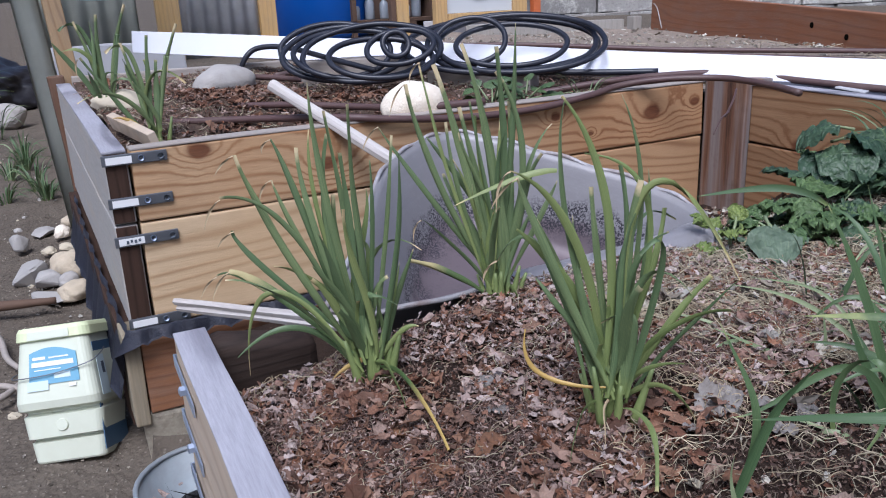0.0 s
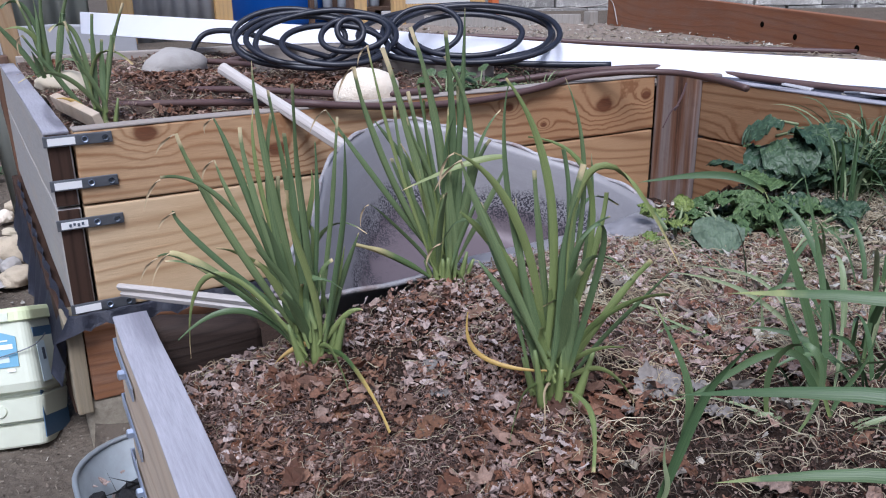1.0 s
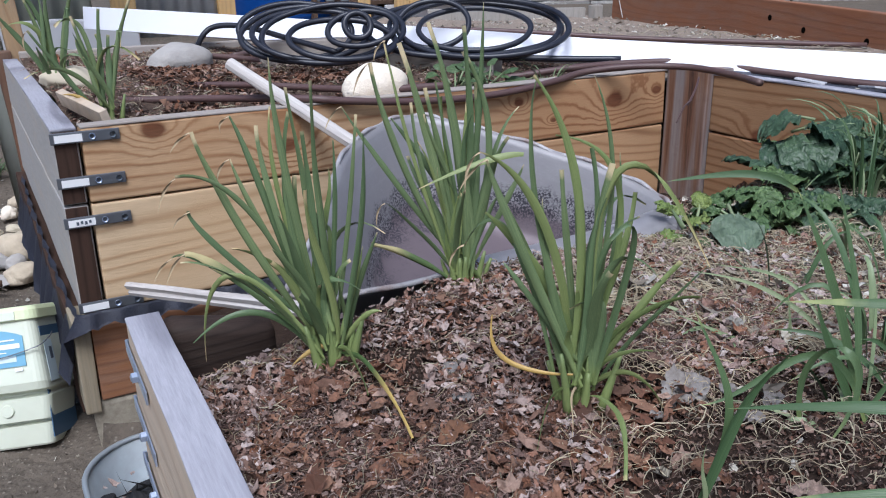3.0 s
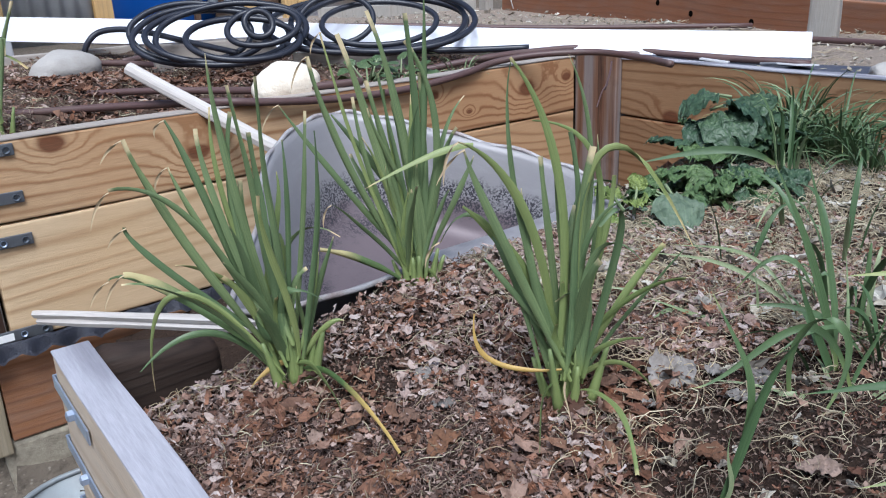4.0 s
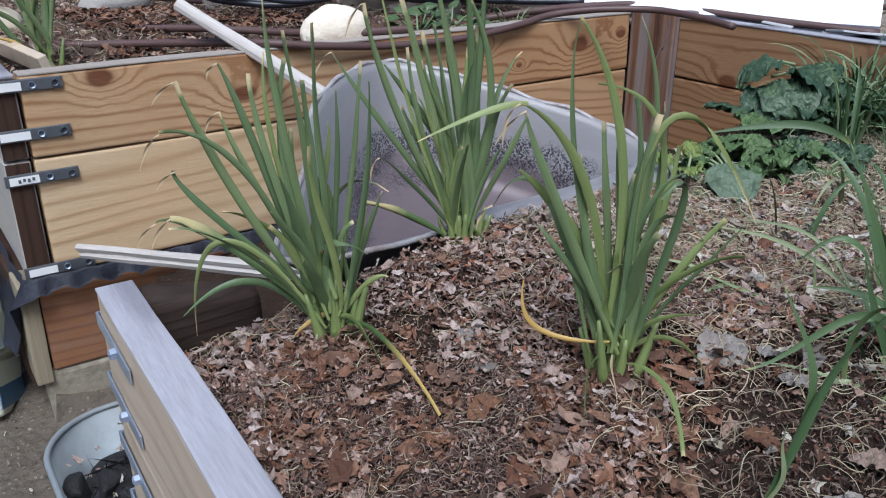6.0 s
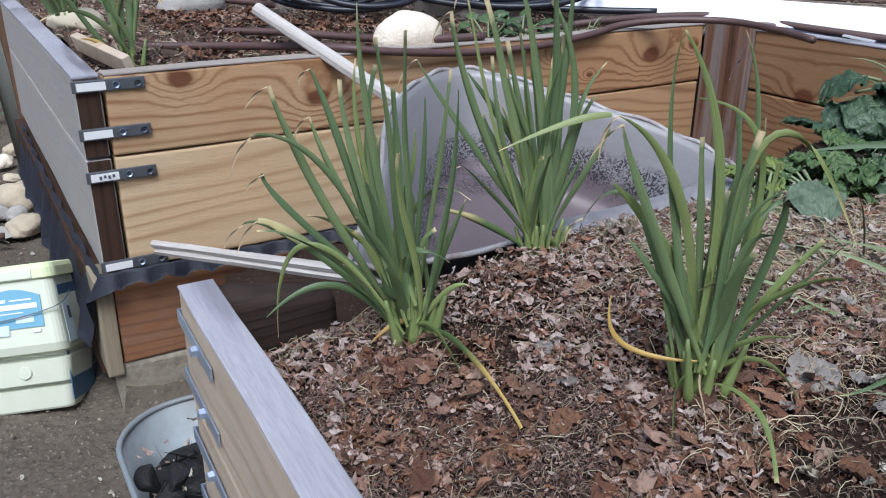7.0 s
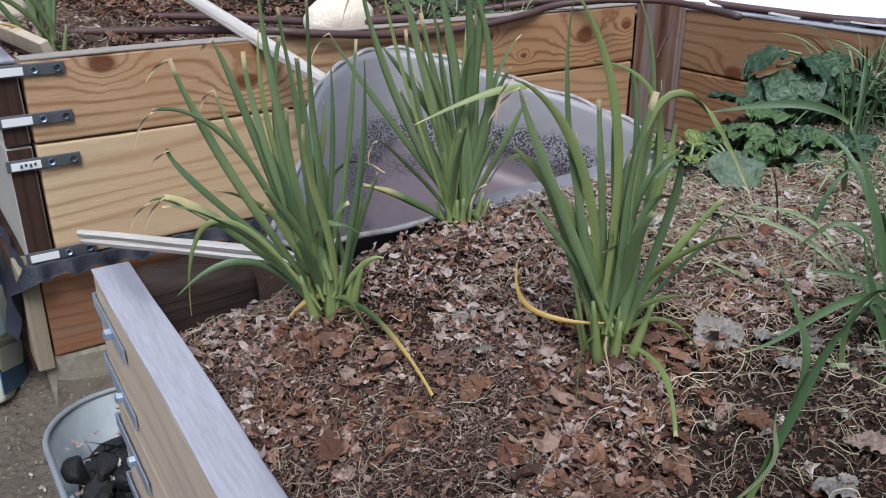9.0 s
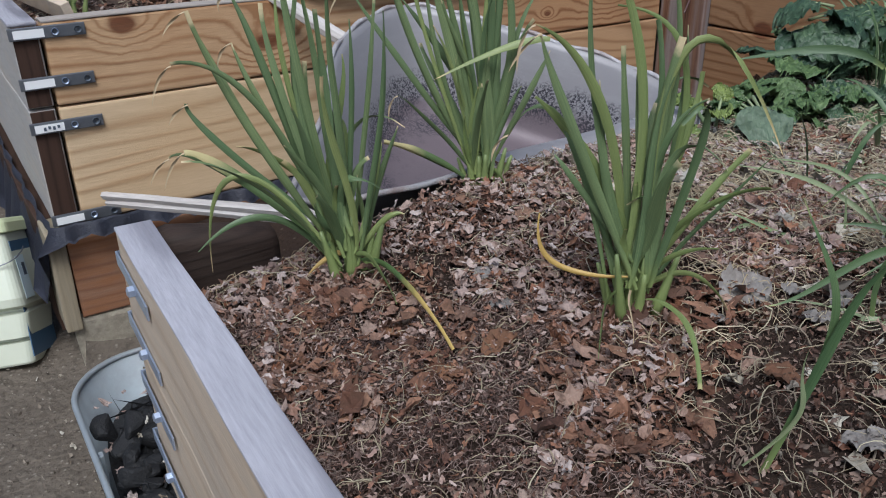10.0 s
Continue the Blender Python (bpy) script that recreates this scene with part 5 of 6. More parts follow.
stuff("leaf_litter", flakes(1500, -0.028, 1.38, -2.25, -1.45, mulch_height, 0.004, 0.016, 67, on_mulch), M_LEAF, BROWN, "leaf litter")
stuff("leaf_litter", flakes(5000, -0.028, 0.6, -1.45, -0.64, lambda x, y: mulch_height(x, y) + 0.004, 0.0016, 0.005, 81, matted), M_LEAF, BROWN, "leaf litter")
stuff("rust_leaf_litter", flakes(3000, -0.028, 0.6, -1.4, -0.66, mulch_height, 0.002, 0.0085, 75, rusty), M_RUST, "rust-red crumbled leaf mould on the lower bed", "leaf litter")
stuff("rust_leaf_litter", flakes(210, -0.028, 0.6, -1.4, -0.66, lambda x, y: mulch_height(x, y) + 0.004, 0.009, 0.019, 76, rusty), M_RUST, "rust-red crumbled leaf mould on the lower bed", "leaf litter")
stuff("bleached_leaf_litter", flakes(3400, 0.1, 1.38, -1.6, -0.1, mulch_height, 0.003, 0.017, 53, strawy), M_LEAFGREY, PALE, "leaf litter")
stuff("bleached_leaf_litter", flakes(2200, -0.028, 0.75, -1.45, -0.67, lambda x, y: mulch_height(x, y) + 0.003, 0.0025, 0.0095, 54, crumbled), M_LEAFDIM, PALE, "leaf litter")
stuff("bleached_leaf_litter", flakes(160, 0.1, 0.9, -1.6, -1.05, mulch_height, 0.005, 0.016, 77, bare_corner), M_LEAFGREY, PALE, "leaf litter")
stuff("leaf_litter", flakes(420, 0.1, 0.9, -1.6, -1.05, mulch_height, 0.003, 0.014, 78, bare_corner), M_RUST, BROWN, "leaf litter")
stuff("rootlets", strings(8500, -0.028, 0.8, -1.5, -0.66, lambda x, y: mulch_height(x, y) + 0.003, 0.007, 0.026, 0.00036, 63, matted, 0.4, 0.35), M_ROOT, "dark matted rootlets in the mulch", "roots")
stuff("rootlets", strings(2000, -0.028, 0.8, -1.45, -0.66, lambda x, y: mulch_height(x, y) + 0.005, 0.015, 0.05, 0.00042, 79, on_mulch, 0.4, 0.5), M_STRAW, "pale dry rootlets on the mulch", "roots")
stuff("rootlets", strings(1900, 0.1, 0.9, -1.6, -1.05, mulch_height, 0.012, 0.045, 0.00055, 80, bare_corner, 0.5, 0.5), M_BROWNROOT, "brown wriggling roots on the bare soil", "roots")
stuff("straw", strings(1500, 0.3, 1.38, -1.6, -0.1, mulch_height, 0.012, 0.06, 0.0006, 56, on_mulch), M_STRAW, "tangled straw and dry roots on the lower bed", "straw")
stuff("straw", strings(5200, 0.2, 1.3, -1.5, -0.55, mulch_height, 0.02, 0.09, 0.0008, 57, strawy, 0.35), M_STRAW, "tangled straw and dry roots on the lower bed", "straw")


for k, (x, y) in enumerate(((0.25, -1.1), (0.385, -1.06), (0.04, -0.71), (0.11, -0.74), (0.33, -0.98), (0.5, -0.93), (0.6, -1.02), (0.42, -0.88))):
    stuff("straw_tuft", strings(60, x - 0.03, x + 0.03, y - 0.025, y + 0.025, mulch_height, 0.03, 0.07, 0.0005, 700 + k, on_mulch, 0.12), M_TUFT, "tuft of pale dry grass on the mulch", "straw")


def big_leaf(x, y, size, turn, seed, material, label):
    """One large dead leaf lying crumpled on the mulch."""
    bm = broadleaf(size, size * 0.85, 0.3, 0.35, size * 0.16, seed, torn=0.3 if size < 0.04 else 0.12)
    return solid("dead_leaf", bm, material, label, "dead leaf", True, pose(x, y, mulch_height(x, y) + 0.010, 0, 4, turn), "large dead leaves")


LEAF_LABELS = ("curled brown dead leaf on the mulch", "bleached grey-white dead leaf on the mulch", "rust-brown dead leaf on the mulch")
for k, (x, y, sz, tr, pale) in enumerate(((0.375, -1.075, 0.052, 200, 1), (0.192, -0.972, 0.027, 80, 1), (0.165, -0.965, 0.03, 130, 0), (0.3, -1.1, 0.02, 20, 1), (0.1, -0.93, 0.035, 10, 2), (0.06, -0.88, 0.03, 60, 2), (0.115, -1.02, 0.024, 100, 2), (0.18, -1.08, 0.024, 160, 0), (0.36, -1.16, 0.03, 90, 1), (0.28, -1.16, 0.032, 300, 2), (0.22, -0.9, 0.022, 220, 1), (0.05, -0.99, 0.028, 30, 0))):
    big_leaf(x, y, sz, tr, 500 + k, (M_BIGBROWN, M_BIGPALE, M_BIGRUST)[pale], LEAF_LABELS[pale])
_rnd = random.Random(57)
for k in range(46):
    x, y = _rnd.uniform(0.02, 0.55), _rnd.uniform(-1.35, -0.76)
    pale = 1 if bare_corner(x, y) and _rnd.random() < 0.4 else _rnd.choice((0, 0, 2))
    big_leaf(x, y, _rnd.uniform(0.016, 0.034), _rnd.uniform(0, 360), 540 + k, (M_BIGBROWN, M_BIGPALE, M_BIGRUST)[pale], LEAF_LABELS[pale])


def on_bed(x, y):
    return 0.0 < x < 1.4 and 0.05 < y < 1.36


stuff("bed_litter", flakes(5600, 0.0, 1.4, 0.05, 1.36, bed_height, 0.003, 0.013, 58, on_bed), M_LEAF, "brown dead leaves on the upper bed", "leaf litter")
def leaf_drift(x, y):
    return on_bed(x, y) and (math.exp(-((x - 0.33) / 0.14) ** 2 - ((y - 0.62) / 0.2) ** 2) + math.exp(-((x - 0.3) / 0.1) ** 2 - ((y - 0.2) / 0.07) ** 2) + math.exp(-((x - 0.62) / 0.15) ** 2 - ((y - 0.4) / 0.12) ** 2)) > 0.35 + 0.3 * lumps(x, y, 14.0)


stuff("bed_litter", flakes(900, 0.0, 1.0, 0.05, 1.0, lambda x, y: bed_height(x, y) + 0.006, 0.007, 0.02, 65, leaf_drift), M_RUST, "curled brown dead leaves drifted on the upper bed", "leaf litter")
stuff("bed_crumbs", flakes(16000, 0.0, 1.4, 0.05, 1.2, bed_height, 0.0015, 0.006, 66, on_bed, True), M_CRUMB, "dark crumbly soil bits on the upper bed", "mulch")
stuff("bed_straw", strings(1100, 0.0, 1.4, 0.05, 1.36, bed_height, 0.02, 0.09, 0.0008, 59, on_bed), M_STRAW, "dry stalks on the upper bed", "straw")
stuff("terrace_litter", flakes(2500, 1.46, 3.2, -1.0, 2.6, upper_height, 0.004, 0.02, 60), M_LEAFGREY, "pale gravel and leaf scraps on the terrace", "leaf litter")
stuff("terrace_straw", strings(700, 1.46, 2.6, -1.0, 1.5, upper_height, 0.03, 0.12, 0.0009, 61), M_STRAW, "dry grass stalks on the terrace", "straw")


def path_spot(x, y):
    return x < -0.09


stuff("path_crumbs", flakes(7000, -0.55, -0.06, -0.75, 2.4, ground_height, 0.0012, 0.006, 90, path_spot, True), M_CLOD, "loose soil crumbs and grit on the path", "gravel")
stuff("path_pebbles", flakes(2200, -1.4, -0.06, -0.7, 4.5, ground_height, 0.002, 0.009, 62, path_spot), M_LEAFGREY, "small pale pebbles and scraps on the path", "gravel")


# ---- things on the upper bed ----
def white_board():
    """A long trim board standing nearly on edge, its face leaning back."""
    a, b = Vector((0.248, 1.79, 0.68)), Vector((1.685, -0.465, 0.611))
    along = (b - a).normalized()
    away = Vector((-along.y, along.x, 0)).normalized()
    out = along.cross(Vector((0, 0, 1)))
    m = Matrix((along, along.cross(out) * -1, out)).transposed().to_4x4()
    m.translation = a
    length = (b - a).length
    bm = box(0, length, 0, 0.078, -0.018, 0.0, 0.0015, 24)
    for v in bm.verts:
        v.co = Matrix.Rotation(radians(-6 - 40 * min(1.0, v.co.x / 1.9)), 3, "X") @ v.co
        v.co.z += 0.003 * math.sin(v.co.x * 3.0)
    return solid("white_board", bm, M_WHITEBOARD, "long white plastic trim board laid across the bed", "board", at=m)


white_board()


def loop(cx, cy, cz, r, squash, tilt_x, tilt_y, turn, ends=(0, 360), n=48, wob=0.0, seed=0, drift=0.0):
    out = []
    m = pose(cx, cy, cz, tilt_x, tilt_y, turn)
    for i in range(n + 1):
        a = radians(ends[0] + (ends[1] - ends[0]) * i / n)
        q = 1 + wob * noise.noise((math.cos(a) * 1.5, math.sin(a) * 1.5, seed))
        out.append(m @ Vector((r * q * math.cos(a), r * squash * q * math.sin(a), drift * i / n)))
    return out


def hose():
    """Loose coils of stiff black pipe, each turn a part of the one heap."""
    root = thing("pipe_coil", "tangled coils of stiff black poly water pipe lying on the board", "water pipe")
    turns = [
        (0.648, 0.652, 0.714, 0.153, 0.62, 46.5, 2, -20), (0.656, 0.604, 0.710, 0.172, 0.64, 36, -2, -20), (0.676, 0.553, 0.707, 0.176, 0.62, 31.5, 3, -22),
        (0.705, 0.534, 0.712, 0.188, 0.62, 35, -3, -22), (0.688, 0.439, 0.703, 0.134, 0.66, 30, 3, -23), (0.748, 0.447, 0.726, 0.089, 0.7, 39, -6, -24),
        (0.73, 0.43, 0.735, 0.034, 0.95, 68, 8, -20), (1.068, 0.412, 0.718, 0.232, 0.66, 27.5, 0, -32), (1.069, 0.370, 0.719, 0.231, 0.64, 26.5, 1, -38),
        (1.045, 0.436, 0.713, 0.267, 0.62, 22, 0, -26), (0.957, 0.442, 0.728, 0.097, 0.82, 46, -4, -29), (1.047, 0.378, 0.715, 0.150, 0.66, 30, 0, -32),
    ]
    for k, (x, y, z, r, q, tx, ty, tr) in enumerate(turns):
        part("coil_turn", tube(loop(x, y, z, r, q, tx, ty, tr, wob=0.035, seed=k)[:-1], 0.0078, 10, closed=True), M_HOSE, root, smooth=True)
    tail = glide([(0.72, 0.55, 0.66), (0.64, 0.68, 0.69), (0.55, 0.80, 0.722), (0.48, 0.86, 0.722), (0.44, 0.87, 0.69), (0.425, 0.9, 0.63)], 8)
    part("loose_end", tube(tail, 0.0078, 10), M_HOSE, root, smooth=True)
    tail = glide([(0.9, 0.42, 0.655), (1.05, 0.33, 0.645), (1.2, 0.2, 0.64), (1.32, 0.1, 0.64)], 8)
    part("loose_end", tube(tail, 0.0085, 10), M_HOSE, root, smooth=True)
    return root


hose()
solid("wood_block", box(-0.16, 0.16, -0.045, 0.045, -0.035, 0.045, 0.004, 4, 0.004, 31), M_TOPGREY_X, "weathered wood block under the coiled pipe", "wood block", at=pose(0.72, 0.70, 0.64, 0, 0, -15))
solid("wood_block", box(-0.15, 0.15, -0.04, 0.04, -0.03, 0.03, 0.004, 4, 0.004, 32), M_TOPGREY_X, "weathered wood block under the white board", "wood block", at=pose(0.98, 0.42, 0.618, 0, 0, -52))
solid("wood_offcut", box(-0.115, 0.115, -0.008, 0.008, -0.016, 0.016, 0.002, 3, 0.002, 33), M_FRONTBOARD, "short weathered offcut leaning in the bed's corner", "wood offcut", at=pose(0.03, 0.17, 0.628, 18, 4, -78))


def pipe(name, label, points, r, material=None):
    return solid(name, tube(glide(points, 10), r, 9), material or M_PIPE, label, "irrigation pipe", True, group="irrigation pipes")


pipe("irrigation_pipe", "thin brown drip pipe sagging over the front board", [(0.12, 0.33, 0.612), (0.28, 0.2, 0.618), (0.42, 0.02, 0.628), (0.5, -0.012, 0.62), (0.64, -0.0125, 0.606), (0.78, -0.0125, 0.601), (0.9, -0.0125, 0.605), (1.02, -0.011, 0.618), (1.12, 0.005, 0.63), (1.22, -0.04, 0.640), (1.31, -0.14, 0.642), (1.31, -0.27, 0.637), (1.267, -0.385, 0.635)], 0.0078)
pipe("irrigation_pipe", "thin brown drip pipe on the upper bed", [(0.31, 0.44, 0.618), (0.42, 0.32, 0.622), (0.53, 0.19, 0.62), (0.6, 0.06, 0.626), (0.75, 0.012, 0.629)], 0.0078)
pipe("irrigation_pipe", "thin brown drip pipe along the bed's edge", [(1.0, 0.16, 0.61), (1.15, 0.1, 0.628), (1.3, 0.06, 0.634), (1.44, -0.02, 0.634), (1.52, -0.22, 0.62), (1.62, -0.5, 0.605)], 0.0085)
pipe("irrigation_pipe", "brown drip pipe crossing the terrace", [(0.55, 0.95, 0.63), (0.85, 1.1, 0.64), (1.3, 1.0, 0.645), (1.8, 0.62, 0.62), (2.1, 0.2, 0.605), (2.15, -0.3, 0.6), (2.05, -1.0, 0.6)], 0.009)
pipe("irrigation_pipe", "brown drip pipe crossing the terrace", [(1.0, 1.25, 0.66), (1.5, 1.15, 0.65), (2.0, 0.75, 0.615), (2.5, 0.2, 0.6)], 0.009)
pipe("irrigation_pipe", "brown drip pipe beside the grey stone", [(0.47, 0.88, 0.64), (0.54, 0.8, 0.635), (0.614, 0.68, 0.628), (0.7, 0.6, 0.62)], 0.0085)


_twig = thing("dry_twig", "forked reddish dry twig caught on the post", "twig")
part("stem", tube(glide([(1.20, -0.28, 0.64), (1.16, -0.31, 0.622), (1.10, -0.35, 0.60)], 6), 0.0022, 6), M_PIPE, _twig, smooth=True)
part("stem", tube(glide([(1.12, -0.34, 0.607), (1.07, -0.37, 0.603), (1.02, -0.4, 0.58)], 6), 0.0014, 6), M_PIPE, _twig, smooth=True)


def rock(name, label, x, y, z, sx, sy, sz, seed, material, angular=False, turn=0.0, group="", lump=0.25):
    me = angular_stone_mesh(name, sx, sy, sz, seed, material) if angular else stone_mesh(name, sx, sy, sz, seed, material, lump)
    ob = new(name, me)
    ob.matrix_basis = pose(x, y, z, 0, 0, turn)
    return tagged(ob, label, "rock", group)


rock("rock", "rounded white quartz rock on the bed's edge", 0.607, 0.075, 0.63, 0.074, 0.05, 0.05, 5, M_ROCK_WHITE, lump=0.11)
rock("rock", "grey rounded river stone among dead leaves", 0.37, 0.83, 0.632, 0.092, 0.062, 0.054, 5, M_ROCK_GREY, turn=15, lump=0.14)
rock("rock", "smooth cream stone by the leeks", 0.055, 0.62, 0.63, 0.06, 0.045, 0.032, 7, M_ROCK_CREAM)
rock("rock", "pale stone lying on the terrace edge", 1.52, -0.72, 0.61, 0.05, 0.035, 0.028, 9, M_ROCK_GREY)


# ---- path: jug, tub, stones ----
def jug():
    """A moulded plastic litter jug: tall body with rounded corners, recessed grip steps, overhanging lid, printed labels."""
    root = thing("plastic_jug", "pale green plastic litter jug with blue label on the path", "plastic jug", pose(-0.178, 0.125, -0.024, -20, -5, -24) @ Matrix.Diagonal((0.93, 0.93, 0.95, 1)))

    def ring(bm, w, d, z, r=0.028, dy=0.0):
        out = []
        for cx, cy, a0 in ((1, 1, 0), (-1, 1, 90), (-1, -1, 180), (1, -1, 270)):
            for k in range(6):
                a = radians(a0 + 90 * k / 5)
                out.append(bm.verts.new((cx * (w / 2 - r) + r * math.cos(a), cy * (d / 2 - r) + r * math.sin(a) + dy, z)))
        return out

    def loft(levels):
        bm = bmesh.new()
        rings = [ring(bm, *lv) for lv in levels]
        for a, b in zip(rings, rings[1:]):
            n = len(a)
            for i in range(n):
                bm.faces.new((a[i], a[(i + 1) % n], b[(i + 1) % n], b[i]))
        bm.faces.new(rings[0][::-1])
        bm.faces.new(rings[-1])
        return bm

    levels = [(0.160, 0.128, 0.0, 0.016, 0.014), (0.164, 0.132, 0.004, 0.018, 0.013), (0.166, 0.136, 0.045, 0.018, 0.013), (0.160, 0.124, 0.049, 0.018, 0.018), (0.160, 0.124, 0.052, 0.018, 0.018),
              (0.168, 0.146, 0.056, 0.018, 0.009), (0.169, 0.148, 0.102, 0.018, 0.009), (0.162, 0.134, 0.107, 0.018, 0.015), (0.162, 0.134, 0.111, 0.018, 0.015), (0.173, 0.162, 0.119, 0.022, 0.003), (0.176, 0.168, 0.135, 0.022), (0.172, 0.164, 0.258, 0.022), (0.168, 0.16, 0.266, 0.02)]
    body = part("body", loft(levels), M_PAIL, root, "pale green moulded body")
    lid = part("lid", loft([(0.182, 0.174, 0.262, 0.028), (0.188, 0.18, 0.264, 0.03), (0.188, 0.18, 0.282, 0.03), (0.18, 0.172, 0.290, 0.028), (0.168, 0.16, 0.291, 0.026), (0.164, 0.156, 0.287, 0.024), (0.1, 0.09, 0.288, 0.02)]), M_LID, root, "yellow-green snap lid")
    part("grip", box(-0.055, 0.05, -0.093, -0.089, 0.264, 0.282, 0.002), M_PAIL, lid, "pale raised tab")
    part("handle", tube(glide([(-0.094, -0.01, 0.2), (-0.1, -0.05, 0.195), (-0.085, -0.088, 0.188), (0.0, -0.092, 0.19), (0.085, -0.088, 0.205), (0.1, -0.05, 0.22), (0.094, -0.01, 0.23)], 8), 0.0013, 6), M_DARKSTEEL, root, "thin wire bail handle", True)
    label = bmesh.new()
    low = [(-0.052, 0.17), (0.058, 0.17)]
    arch = [(-0.052 + 0.11 * k / 10, 0.228 + 0.018 * math.sin(math.pi * (0.15 + 0.8 * k / 10))) for k in range(11)]
    ends = []
    for y in (-0.0845, -0.0862):
        ends.append([label.verts.new((x, y, z)) for x, z in low + arch[::-1]])
    label.faces.new(ends[1])
    label.faces.new(ends[0][::-1])
    for k in range(len(ends[0])):
        q = (k + 1) % len(ends[0])
        label.faces.new((ends[0][k], ends[0][q], ends[1][q], ends[1][k]))
    bmesh.ops.recalc_face_normals(label, faces=label.faces)
    label = part("label", label, M_LABEL, root, "blue arched front label")
    part("label_shape", box(-0.056, -0.01, -0.0872, -0.0863, 0.158, 0.178, 0.0), M_LABEL_PALE, label)
    part("label_shape", box(0.004, 0.04, -0.0873, -0.0864, 0.18, 0.192, 0.0), M_LABEL_PALE, label)
    for x0, x1, z0, z1 in ((-0.046, 0.05, 0.207, 0.217), (-0.044, -0.014, 0.222, 0.228), (-0.006, 0.04, 0.223, 0.226), (-0.04, 0.02, 0.199, 0.201), (0.034, 0.05, 0.16, 0.167)):
        part("print_bar", box(x0, x1, -0.0874, -0.0863, z0, z1, 0.0), M_STICKER, label)
    side = part("side_label", box(0.0865, 0.0885, -0.06, 0.074, 0.015, 0.245, 0.0), M_LABEL_SIDE, root, "dark blue side label")
    part("label_shape", box(0.0886, 0.0892, -0.056, -0.015, 0.13, 0.215, 0.0), M_LABEL_PALE, side)
    part("print_bar", box(0.0893, 0.0898, -0.036, -0.022, 0.175, 0.2, 0.0), M_INK_AND_HOLE, side)
    part("boss", spin([(0.0, 0.004), (0.012, 0.004), (0.014, 0.0)], 20), M_PAIL, root, at=pose(0.0, -0.065, 0.08, 90))
    for piece in root.children_recursive:
        if piece.matrix_basis.translation.length < 1e-6:
            for v in piece.data.vertices:
                k = 1.05 - 1.25 * (v.co.z - 0.12) if v.co.z > 0.12 else 1.05 - 0.9 * (0.12 - v.co.z)
                v.co.x, v.co.y = v.co.x * k, v.co.y * k
    return root


jug()


def tub():
    root = thing("metal_tub", "oblong galvanised steel tub holding charcoal and dead leaves", "metal tub", pose(0.03, -0.60, 0.0))

    def outline(w, d, r, z, bm):
        out = []
        for cx, cy, a0 in ((1, 1, 0), (-1, 1, 90), (-1, -1, 180), (1, -1, 270)):
            for k in range(9):
                a = radians(a0 + 90 * k / 8)
                out.append(bm.verts.new((cx * (w - r) + r * math.cos(a), cy * (d - r) + r * math.sin(a), z)))
        return out

    bm = bmesh.new()
    rings = [outline(*lv, bm) for lv in ((0.115, 0.30, 0.085, 0.005), (0.12, 0.305, 0.09, 0.008), (0.138, 0.332, 0.105, 0.148))]
    rings += [outline(*lv, bm) for lv in ((0.136, 0.330, 0.103, 0.148), (0.118, 0.303, 0.088, 0.012))]
    n = len(rings[0])
    for a, b in zip(rings, rings[1:]):
        for i in range(n):
            bm.faces.new((a[i], a[(i + 1) % n], b[(i + 1) % n], b[i]))
    bm.faces.new(rings[0][::-1])
    bm.faces.new(rings[-1])
    part("shell", bm, M_TUB, root, "dull galvanised sides with pale lime marks", True)
    rim = []
    for cx, cy, a0 in ((1, 1, 0), (-1, 1, 90), (-1, -1, 180), (1, -1, 270)):
        rim += [(cx * 0.033 + 0.105 * math.cos(radians(a0 + 11.25 * k)), cy * 0.227 + 0.105 * math.sin(radians(a0 + 11.25 * k)), 0.149) for k in range(9)]
    part("rim", tube(rim, 0.0045, 8, closed=True), M_TUB, root, "rolled rim", True)
    part("seam", box(-0.133, -0.127, 0.10, 0.112, 0.01, 0.146, 0.001), M_TUB, root)
    return root


tub()
_rnd = random.Random(71)
_ash = bmesh.new()
_rings = []
for _k in range(8):
    _f = _k / 7
    _rings.append([_ash.verts.new((0.03 + 0.122 * _f * math.copysign(abs(math.cos(_a)) ** 0.6, math.cos(_a)), -0.6 + 0.312 * _f * math.copysign(abs(math.sin(_a)) ** 0.6, math.sin(_a)), 0.078 + 0.01 * noise.noise((_f * 9 * math.cos(_a), _f * 9 * math.sin(_a), 3)))) for _a in [2 * math.pi * _i / 40 for _i in range(40)]])
for _p, _q in zip(_rings, _rings[1:]):
    for _i in range(40):
        _ash.faces.new((_p[_i], _p[(_i + 1) % 40], _q[(_i + 1) % 40], _q[_i]))
solid("tub_ash", _ash, M_CHAR, "black charcoal dust in the bottom of the tub", "ash", True, kind="stuff")
for k in range(95):
    s = _rnd.uniform(0.017, 0.03)
    rock("charcoal_lump", "broken black charcoal lump in the tub", _rnd.uniform(-0.08, 0.02), _rnd.uniform(-0.84, -0.4), 0.1 + _rnd.random() * 0.05, s, s * 0.8, s * 0.7, 200 + k, M_CHAR, True, _rnd.uniform(0, 360), "charcoal lumps")
stuff("tub_leaves", flakes(90, -0.085, 0.03, -0.62, -0.32, lambda x, y: 0.104 + 0.01 * lumps(x, y, 20.0), 0.005, 0.013, 72), M_LEAFDIM, "dead leaves on the charcoal", "leaf litter")
